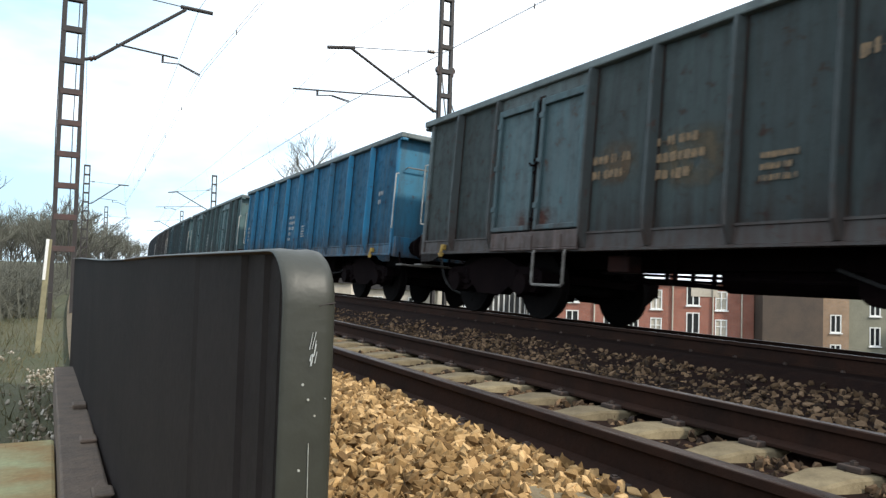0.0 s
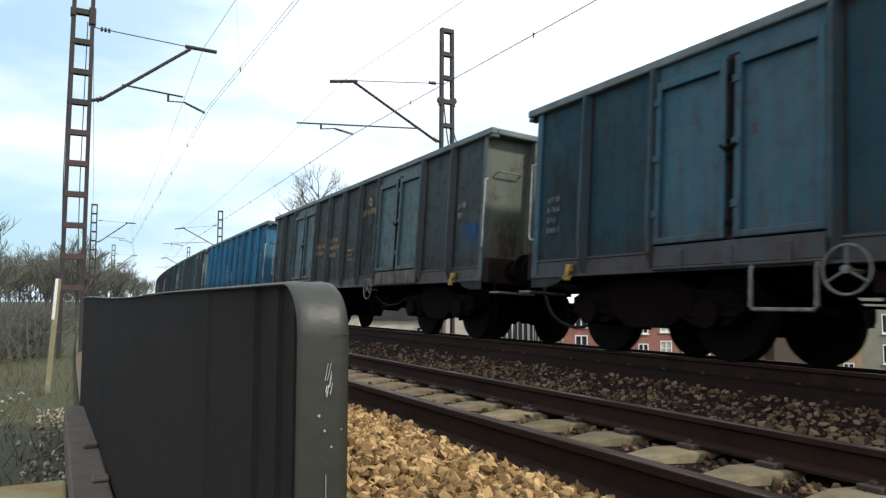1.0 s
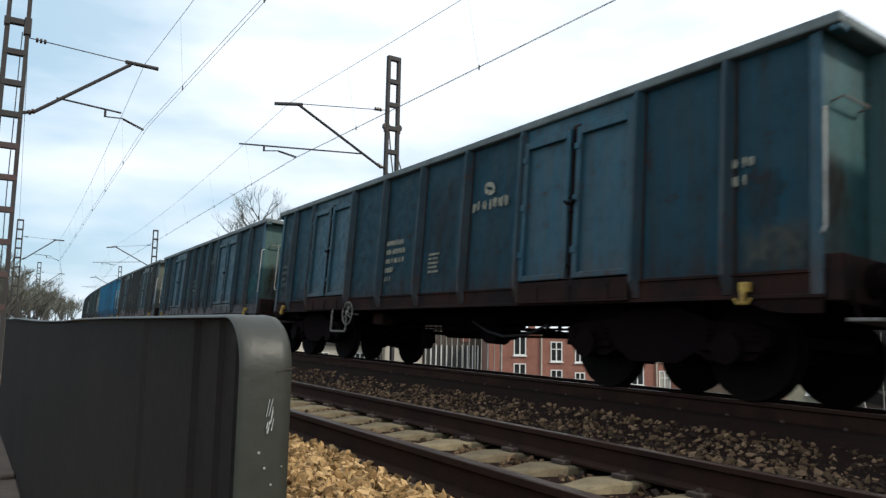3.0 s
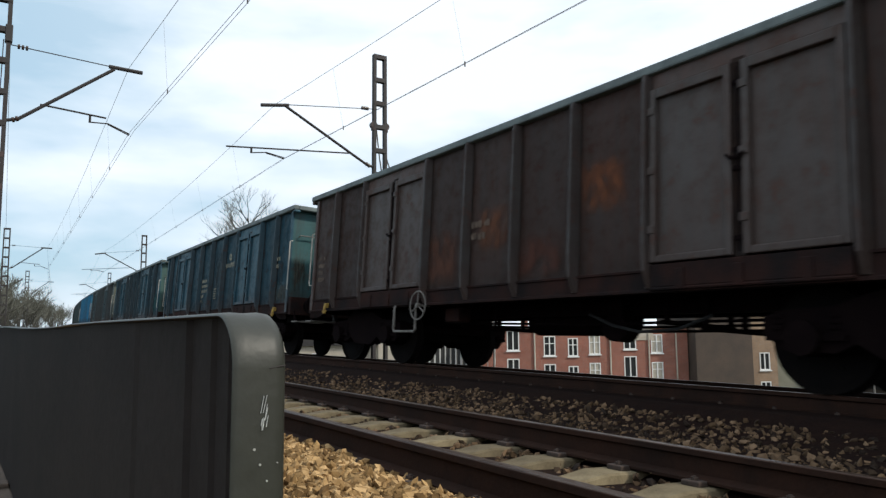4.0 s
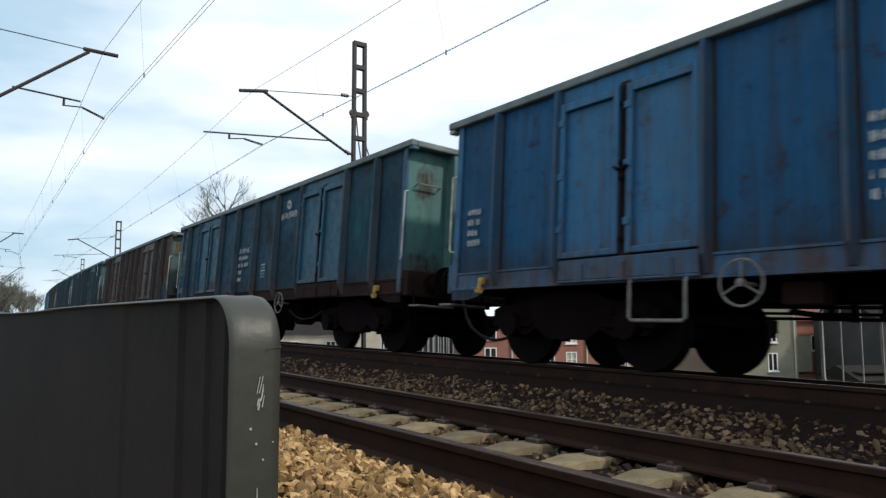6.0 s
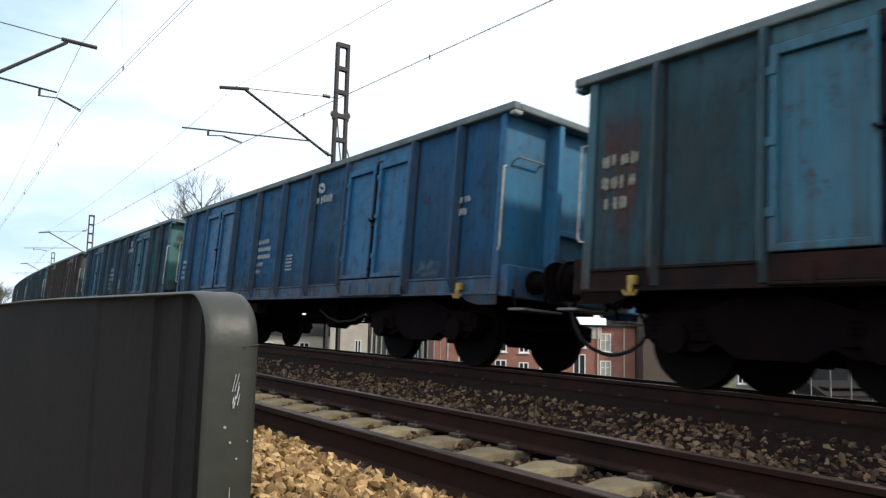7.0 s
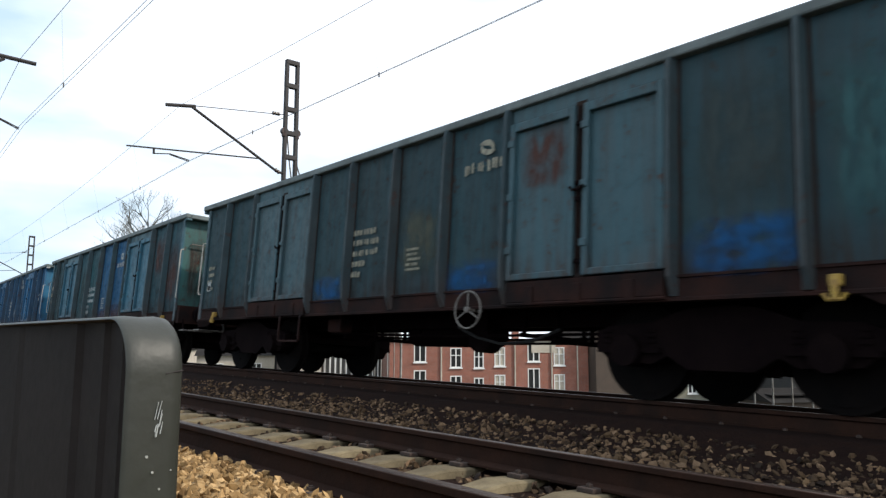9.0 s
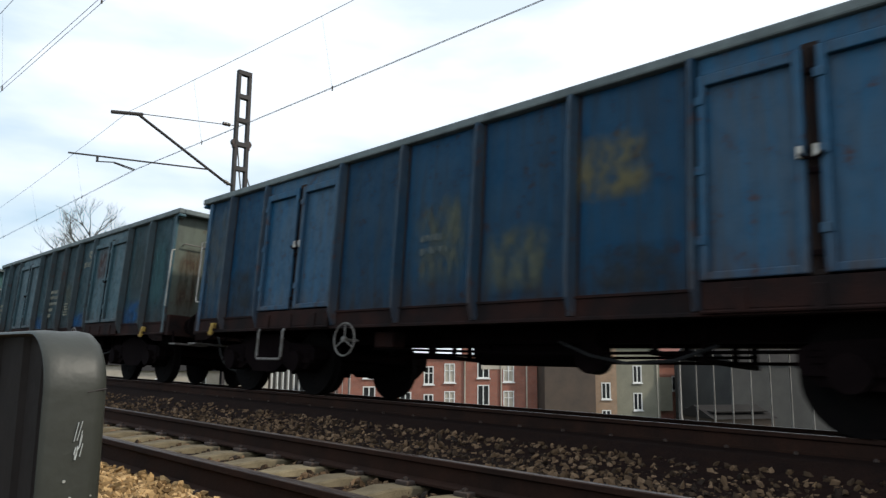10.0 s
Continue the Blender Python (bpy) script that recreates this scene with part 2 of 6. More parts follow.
def brick_mat(name, a, b, mortar):
    m, n, l, p = base_mat(name, 0.9)
    tc = n.new("ShaderNodeTexCoord")
    mp = n.new("ShaderNodeMapping")
    mp.inputs["Rotation"].default_value = (radians(90), 0, 0)
    l.new(tc.outputs["Object"], mp.inputs["Vector"])
    t = n.new("ShaderNodeTexBrick")
    t.inputs["Color1"].default_value, t.inputs["Color2"].default_value, t.inputs["Mortar"].default_value = (*a, 1), (*b, 1), (*mortar, 1)
    t.inputs["Scale"].default_value = 1.0
    t.inputs["Brick Width"].default_value, t.inputs["Row Height"].default_value, t.inputs["Mortar Size"].default_value = 0.26, 0.077, 0.01
    l.new(mp.outputs["Vector"], t.inputs["Vector"])
    f = noise_node(n, l, 0.7, 6, 0.65)
    c = mix(n, l, 0.6, t.outputs["Color"], ramp(n, l, f, 0.3, 0.7, (0.55, 0.52, 0.5, 1), (1.1, 1.1, 1.1, 1)), "MULTIPLY")
    l.new(c, p.inputs["Base Color"])
    bump(n, l, p, t.outputs["Fac"], -0.3, 0.01)
    return m


BRICK = brick_mat("red_brick", (0.33, 0.105, 0.065), (0.26, 0.085, 0.055), (0.26, 0.2, 0.17))
BRICK_TAN = brick_mat("tan_brick", (0.34, 0.22, 0.13), (0.28, 0.18, 0.11), (0.28, 0.24, 0.2))
RENDER_DARK = simple_mat("soot_brown_render", (0.098, 0.072, 0.055), (0.070, 0.055, 0.045), 0.5, 0.9, fine=9)
RENDER_GREY = simple_mat("grey_green_render", (0.25, 0.24, 0.18), (0.18, 0.175, 0.135), 0.4, 0.9, fine=9)
RENDER_PALE = simple_mat("pale_render", (0.55, 0.50, 0.42), (0.42, 0.37, 0.3), 0.5, 0.9, fine=9)
RENDER_SLATE = simple_mat("slate_grey_render", (0.055, 0.055, 0.052), (0.040, 0.040, 0.039), 0.5, 0.9, fine=9)
ROOF = simple_mat("tar_roof", (0.030, 0.028, 0.026), (0.021, 0.019, 0.018), 0.6, 0.95, fine=10, spec=0.08)
ROOF_RED = simple_mat("red_sheet_roof", (0.20, 0.075, 0.055), (0.14, 0.06, 0.05), 0.6, 0.8, fine=10)
WIN_WHITE = simple_mat("white_window_paint", (0.8, 0.8, 0.78), (0.7, 0.7, 0.68), 3, 0.5, bump_s=0.05)
GLASS = simple_mat("dark_window_glass", (0.02, 0.022, 0.025), (0.03, 0.032, 0.035), 1, 0.06, 0, 0.0, 5, 0.6)
CURTAIN = simple_mat("pale_curtain_behind_glass", (0.5, 0.45, 0.36), (0.4, 0.36, 0.3), 3, 0.3, 0, 0.05, 12)
RAILING = simple_mat("pale_railing_paint", (0.46, 0.46, 0.44), (0.30, 0.29, 0.27), 6, 0.6)


# ---- mesh helpers ----
def part(name, bm, material, parent=None, label="", m=None, smooth=False):
    me = bpy.data.meshes.new(name)
    bm.to_mesh(me)
    bm.free()
    me.materials.append(material)
    if smooth:
        for poly in me.polygons:
            poly.use_smooth = True
    ob = new(name, me)
    if parent:
        ob.parent = parent
    if m is not None:
        ob.matrix_basis = m
    if label:
        ob["label"] = label
    return ob


def again(ob, m, parent=None):
    """A further piece on the same mesh."""
    o = new(ob.name.split(".")[0], ob.data)
    o.parent = parent or ob.parent
    o.matrix_basis = m
    if "label" in ob:
        o["label"] = ob["label"]
    return o


def thing(name, label, category, m=None, group="", kind=""):
    e = new(name)
    e.empty_display_size = 0.2
    if m is not None:
        e.matrix_basis = m
    return tagged(e, label, category, group, kind)


def box(bm, x0, x1, y0, y1, z0, z1, bevel=0.0):
    r = bmesh.ops.create_cube(bm, size=1.0, matrix=Matrix.Translation(((x0 + x1) / 2, (y0 + y1) / 2, (z0 + z1) / 2)) @ Matrix.Diagonal((abs(x1 - x0), abs(y1 - y0), abs(z1 - z0), 1)))
    if bevel:
        edges = {e for v in r["verts"] for e in v.link_edges}
        bmesh.ops.bevel(bm, geom=list(edges), offset=bevel, segments=2, profile=0.5, affect="EDGES")
    return bm


def tube(bm, pts, r, n=8, r1=None, caps=True):
    """A round bar through points, tapering from r to r1."""
    pts = [Vector(q) for q in pts]
    r1 = r if r1 is None else r1
    rings = []
    up = None
    for i, q in enumerate(pts):
        d = (pts[min(i + 1, len(pts) - 1)] - pts[max(i - 1, 0)]).normalized()
        if up is None:
            up = d.cross(Vector((0, 0, 1)) if abs(d.z) < 0.9 else Vector((1, 0, 0))).normalized()
        up = (up - d * up.dot(d)).normalized()
        side = d.cross(up)
        rr = r + (r1 - r) * i / max(1, len(pts) - 1)
        rings.append([bm.verts.new(q + (up * math.cos(a) + side * math.sin(a)) * rr) for a in [2 * math.pi * k / n for k in range(n)]])
    for a, b in zip(rings, rings[1:]):
        for k in range(n):
            bm.faces.new((a[k], a[(k + 1) % n], b[(k + 1) % n], b[k]))
    if caps and n > 2:
        bm.faces.new(rings[0][::-1])
        bm.faces.new(rings[-1])
    return bm


def disc(bm, c, axis, r, w, n=24, r1=None):
    """A short cylinder centred at c."""
    a = Vector(axis).normalized() * (w / 2)
    return tube(bm, [Vector(c) - a, Vector(c) + a], r, n, r1)


def extrude_profile(bm, prof, frames, closed=True):
    """Sweep a 2D profile (x, z) along a list of matrices."""
    rings = [[bm.verts.new(f @ Vector((x, 0, z))) for x, z in prof] for f in frames]
    n = len(prof)
    for a, b in zip(rings, rings[1:]):
        for k in range(n if closed else n - 1):
            bm.faces.new((a[k], b[k], b[(k + 1) % n], a[(k + 1) % n]))
    if closed:
        bm.faces.new(rings[0])
        bm.faces.new(rings[-1][::-1])
    return bm


BM = bmesh.new

# ---- the line: both tracks bend gently to the right and are canted ----
A0, B0, K0, K1, CANT = 2.7455, 4.11, 0.0011974, -1.385e-06, 0.0659
_S = np.arange(-60.0, 420.0, 0.25)
_H = K0 * _S + K1 * _S * _S / 2
_X = np.concatenate(([0], np.cumsum((np.sin(_H[1:]) + np.sin(_H[:-1])) / 2 * 0.25)))
_Y = np.concatenate(([0], np.cumsum((np.cos(_H[1:]) + np.cos(_H[:-1])) / 2 * 0.25)))
_X = _X - np.interp(0, _S, _X) + A0
_Y = _Y - np.interp(0, _S, _Y)


def line_at(s, off=0.0):
    h = float(np.interp(s, _S, _H))
    return Vector((float(np.interp(s, _S, _X)) + off * math.cos(h), float(np.interp(s, _S, _Y)) - off * math.sin(h), 0.0)), h


def level_frame(s, off=0.0, z=0.0):
    """Across, along and up at the place s metres along the line."""
    p, h = line_at(s, off)
    return Matrix.Translation((p.x, p.y, z)) @ Matrix.Rotation(-h, 4, "Z")


def track_frame(s, off=0.0):
    """The same, canted with the rails; its origin lies between the rail heads."""
    return level_frame(s, off, -CANT * 0.75) @ Matrix.Rotation(CANT, 4, "Y")


# small unevenness of the train's pace: seconds, metres ahead of the even run
PACE_T = (0, 0.5, 1, 1.5, 2, 2.5, 3, 3.2, 4.3, 5, 5.5, 6.8, 7, 7.5, 8, 8.5, 9, 9.5, 10)
PACE_D = (0.04, 0.03, 0.10, 0.04, 0.02, -0.10, -0.06, -0.02, 0.25, 0.23, 0.125, -0.02, 0.01, 0.02, -0.12, -0.01, 0.0, 0.06, 0.17)


def travelled(t):
    return -0.08 + 10.8206 * t + 0.06866 * t * t - 0.00234 * t ** 3 + float(np.interp(t, PACE_T, PACE_D))


FRONT0, PITCH, HALF = 11.09, 14.04, 6.52


def wagon_pose(n, t):
    s = FRONT0 + travelled(t) - PITCH * n - HALF
    a, b = track_frame(s - 4.45, B0), track_frame(s + 4.45, B0)
    mid = (a.translation + b.translation) / 2
    d = b.translation - a.translation
    return Matrix.Translation(mid) @ Matrix.Rotation(-math.atan2(d.x, d.y), 4, "Z") @ Matrix.Rotation(CANT, 4, "Y")


# ---- ground, ballast ----
def bed_height(lat):
    return float(np.interp(lat, (-2.5, -1.9, -1.35, -0.86, -0.64, 0.64, 0.86, 1.4, 2.1, 2.5, 2.75, 3.3, 5.4, 6.3, 7.3), (-0.58, -0.33, -0.18, -0.17, -0.245, -0.335, -0.29, -0.28, -0.28, -0.20, -0.125, -0.15, -0.34, -0.62, -0.95)))


def ground_height(lat):
    return float(np.interp(lat, (-60, -14, -5.0, -3.4, -2.4, -1.9, 6.3, 7.6, 13.5, 16.5), (-1.6, -1.3, -0.95, -0.72, -0.66, -0.75, -0.78, -1.0, -5.6, -6.4)))


def build_ground():
    lats = [-1600, -700, -300, -140, -60, -30, -20, -14, -11, -9, -7.5, -6.2, -5.0, -4.2, -3.4, -2.8, -2.4, -1.9, 0, 3, 6.3, 7.0, 7.6, 9.5, 11.5, 13.5, 15, 16.5, 22, 40, 80, 160, 350, 800, 1600]
    ys = [-600, -250, -100, -40] + list(np.arange(-20, 40, 1.2)) + list(np.arange(40, 120, 5)) + [130, 160, 200, 260, 340, 500, 900, 1800, 3000]
    bm = BM()
    grid = []
    for y in ys:
        row = []
        cx = float(np.interp(min(max(y, -50), 380), _Y, _X))
        for la in lats:
            z = ground_height(la)
            if -30 < la < -2.9 and -25 < y < 70:
                z += 0.10 * noise.noise((la * 0.6, y * 0.45, 3.1)) + 0.04 * noise.noise((la * 2.1, y * 1.7, 7.7))
            row.append(bm.verts.new((cx + la, y, z)))
        grid.append(row)
    for a, b in zip(grid, grid[1:]):
        for k in range(len(lats) - 1):
            bm.faces.new((a[k], a[k + 1], b[k + 1], b[k]))
    tagged(part("ground", bm, GROUND, smooth=True), "rough winter grass falling away from the railway embankment", "ground", kind="structure")


def build_bed():
    for name, lats, mat, label in (("ballast_shoulder", (-2.5, -2.2, -1.9, -1.6, -1.35, -1.1, -0.86), BED, "tan crushed stone shoulder beside the near rail"),
                                   ("ballast_bed", (-0.86, -0.64, 0, 0.64, 0.86, 1.4, 1.8, 2.1, 2.5, 2.75, 3.0, 3.3, 4.1, 5.4, 5.8, 6.3, 7.3), DARKBED, "brown ballast under both tracks, coloured dark for the train's shade")):
        bm = BM()
        rows = []
        for s in list(np.arange(-12, 40, 0.5)) + list(np.arange(40, 330, 5)):
            f = level_frame(float(s))
            rows.append([bm.verts.new(f @ Vector((la, 0, bed_height(la)))) for la in lats])
        for a, b in zip(rows, rows[1:]):
            for k in range(len(lats) - 1):
                bm.faces.new((a[k], a[k + 1], b[k + 1], b[k]))
        tagged(part(name, bm, mat, smooth=True), label, "ballast", kind="structure")


def rail_profile(head_only=False):
    h = [(-0.036, -0.006), (-0.030, 0.0), (0.030, 0.0), (0.036, -0.006)]
    if head_only:
        return [(-0.0355, -0.007), (-0.030, 0.0015), (0.030, 0.0015), (0.0355, -0.007)]
    return h + [(0.036, -0.034), (0.010, -0.046), (0.009, -0.135), (0.070, -0.158), (0.070, -0.172), (-0.070, -0.172), (-0.070, -0.158), (-0.009, -0.135), (-0.010, -0.046), (-0.036, -0.034)]


SLEEPER_STEP, SLEEPER_0 = 0.55, 0.35


def build_track(name, off, label, smin, smax):
    tr = thing(name, label, "railway track", kind="structure")
    ss = list(np.arange(-14, 60, 1.0)) + list(np.arange(60, 330, 4.0))
    for side in (-0.7525, 0.7525):
        fr = [track_frame(float(s), off) @ Matrix.Translation((side, 0, 0)) for s in ss]
        rail = part("rail", extrude_profile(BM(), rail_profile(), fr), RAIL, tr, "rust-brown steel rail")
        part("rail_head", extrude_profile(BM(), rail_profile(True), fr), RAIL_TOP, rail, "worn dull running surface")
    # concrete sleeper: lower in the middle, tapered flanks
    bm = BM()
    rows = []
    for x, top, w in ((-1.25, -0.20, 0.10), (-1.2, -0.185, 0.115), (-0.45, -0.185, 0.115), (-0.25, -0.215, 0.10), (0.25, -0.215, 0.10), (0.45, -0.185, 0.115), (1.2, -0.185, 0.115), (1.25, -0.20, 0.10)):
        rows.append([bm.verts.new((x, y, z)) for y, z in ((-w - 0.045, -0.36), (-w, top - 0.012), (-w + 0.015, top), (w - 0.015, top), (w, top - 0.012), (w + 0.045, -0.36))])
    for a, b in zip(rows, rows[1:]):
        for k in range(5):
            bm.faces.new((a[k], a[k + 1], b[k + 1], b[k]))
    bm.faces.new(rows[0][::-1])
    bm.faces.new(rows[-1])
    bmesh.ops.recalc_face_normals(bm, faces=bm.faces)
    first = None
    clip = None
    s = smin
    while s < smax:
        m = track_frame(s, off)
        if first is None:
            first = part("sleeper", bm, CONCRETE, tr, m=m)
        else:
            again(first, m)
        if s < 14:
            for side in (-0.7525, 0.7525):
                for e in (-1, 1):
                    mc = m @ Matrix.Translation((side + e * 0.10, 0, -0.178))
                    if clip is None:
                        cb = box(BM(), -0.045, 0.045, -0.06, 0.06, -0.01, 0.022, 0.008)
                        tube(cb, [(0, 0, 0.0), (0, 0, 0.045)], 0.012, 6)
                        disc(cb, (0, 0, 0.03), (0, 0, 1), 0.022, 0.018, 6)
                        clip = part("rail_clip", cb, CLIP, tr, m=mc)
                    else:
                        again(clip, mc)
        s += SLEEPER_STEP
    return tr


def stone_shapes(rng, count):
    t = (1 + 5 ** 0.5) / 2
    v = np.array([(-1, t, 0), (1, t, 0), (-1, -t, 0), (1, -t, 0), (0, -1, t), (0, 1, t), (0, -1, -t), (0, 1, -t), (t, 0, -1), (t, 0, 1), (-t, 0, -1), (-t, 0, 1)]) / 1.9
    f = np.array([(0, 11, 5), (0, 5, 1), (0, 1, 7), (0, 7, 10), (0, 10, 11), (1, 5, 9), (5, 11, 4), (11, 10, 2), (10, 7, 6), (7, 1, 8), (3, 9, 4), (3, 4, 2), (3, 2, 6), (3, 6, 8), (3, 8, 9), (4, 9, 5), (2, 4, 11), (6, 2, 10), (8, 6, 7), (9, 8, 1)])
    out = []
    for _ in range(count):
        w = v * (1 + rng.uniform(-0.32, 0.32, (12, 1))) * np.array((rng.uniform(0.95, 1.5), rng.uniform(0.7, 1.1), rng.uniform(0.45, 0.8)))
        for cut in (0.30, 0.38, 0.45, 0.50):
            nrm = rng.normal(size=3)
            nrm /= np.linalg.norm(nrm)
            w = w - np.outer(np.maximum(w @ nrm - cut, 0), nrm)
        out.append(w)
    return out, f


def turn_matrix(rng):
    q = rng.normal(size=4)
    q /= np.linalg.norm(q)
    a, b, c, d = q
    return np.array([[1 - 2 * (c * c + d * d), 2 * (b * c - a * d), 2 * (b * d + a * c)], [2 * (b * c + a * d), 1 - 2 * (b * b + d * d), 2 * (c * d - a * b)], [2 * (b * d - a * c), 2 * (c * d + a * b), 1 - 2 * (b * b + c * c)]])


def on_sleeper(s, lat, off):
    return abs(((s - SLEEPER_0 + SLEEPER_STEP / 2) % SLEEPER_STEP) - SLEEPER_STEP / 2) < 0.17 and abs(lat - off) < 1.3


def scatter_stones(name, mat, label, regions, seed, size):
    """Loose stones on the bed, one joined mesh."""
    rng = np.random.default_rng(seed)
    shapes, faces = stone_shapes(rng, 40)
    V, F, base = [], [], 0
    for s0, s1, l0, l1, dens, zoff in regions:
        for _ in range(int((s1 - s0) * (l1 - l0) * dens)):
            s, la = rng.uniform(s0, s1), rng.uniform(l0, l1)
            if (-0.8 < la < 0.5 and on_sleeper(s, la, 0.0)) or min(abs(la + 0.75), abs(la - 0.75), abs(la - B0 + 0.75), abs(la - B0 - 0.75)) < 0.085:
                continue
            p, h = line_at(s, la)
            r = size * rng.uniform(0.6, 1.35)
            w = shapes[rng.integers(40)] @ turn_matrix(rng).T * r
            bedz = bed_height(la) + 0.018 * noise.noise((s * 2.2, la * 2.2, 0.5))
            V.append(w + np.array((p.x, p.y, bedz + zoff + rng.uniform(-0.3, 0.75) * r)))
            F.append(faces + base)
            base += 12
    me = bpy.data.meshes.new(name)
    V, F = np.concatenate(V), np.concatenate(F)
    me.from_pydata(V.tolist(), [], F.tolist())
    me.materials.append(mat)
    return tagged(new(name, me), label, "ballast", kind="stuff")


# ---- wagons ----
PATTERNS = {"C": (5.06, 3.79, 2.53, 1.265), "A": (5.29, 4.15, 2.10, 1.05), "B": (5.46, 4.39, 2.49, 1.245)}     # rib places along one half of the side
PATTERN_B = (-8, -6, -5, -2, 2, 4, 5, 6, 8, 9)
TURN = Matrix.Rotation(math.pi, 4, "Z")


def sheet(y0, y1, z0, z1, seed):
    """A pressed side sheet with shallow dents; outer face at x = 0, facing -x."""
    bm = BM()
    us = (0.0, 0.012, 0.1, 0.25, 0.4, 0.55, 0.7, 0.85, 0.93, 0.988, 1.0)
    vs = (0.0, 0.006, 0.08, 0.2, 0.32, 0.44, 0.56, 0.68, 0.8, 0.92, 0.994, 1.0)
    ny, nz = len(us) - 1, len(vs) - 1
    g = [[bm.verts.new((0.020 * noise.noise((seed + u * 2.6, v * 3.4, seed)) * math.sin(math.pi * u) - 0.012 * math.sin(math.pi * u) * math.sin(math.pi * v), y0 + (y1 - y0) * u, z0 + (z1 - z0) * v)) for v in vs] for u in us]
    for j in range(ny):
        for k in range(nz):
            bm.faces.new((g[j][k], g[j][k + 1], g[j + 1][k + 1], g[j + 1][k]))
    bmesh.ops.solidify(bm, geom=bm.faces[:], thickness=0.012)
    bmesh.ops.recalc_face_normals(bm, faces=bm.faces)
    return bm


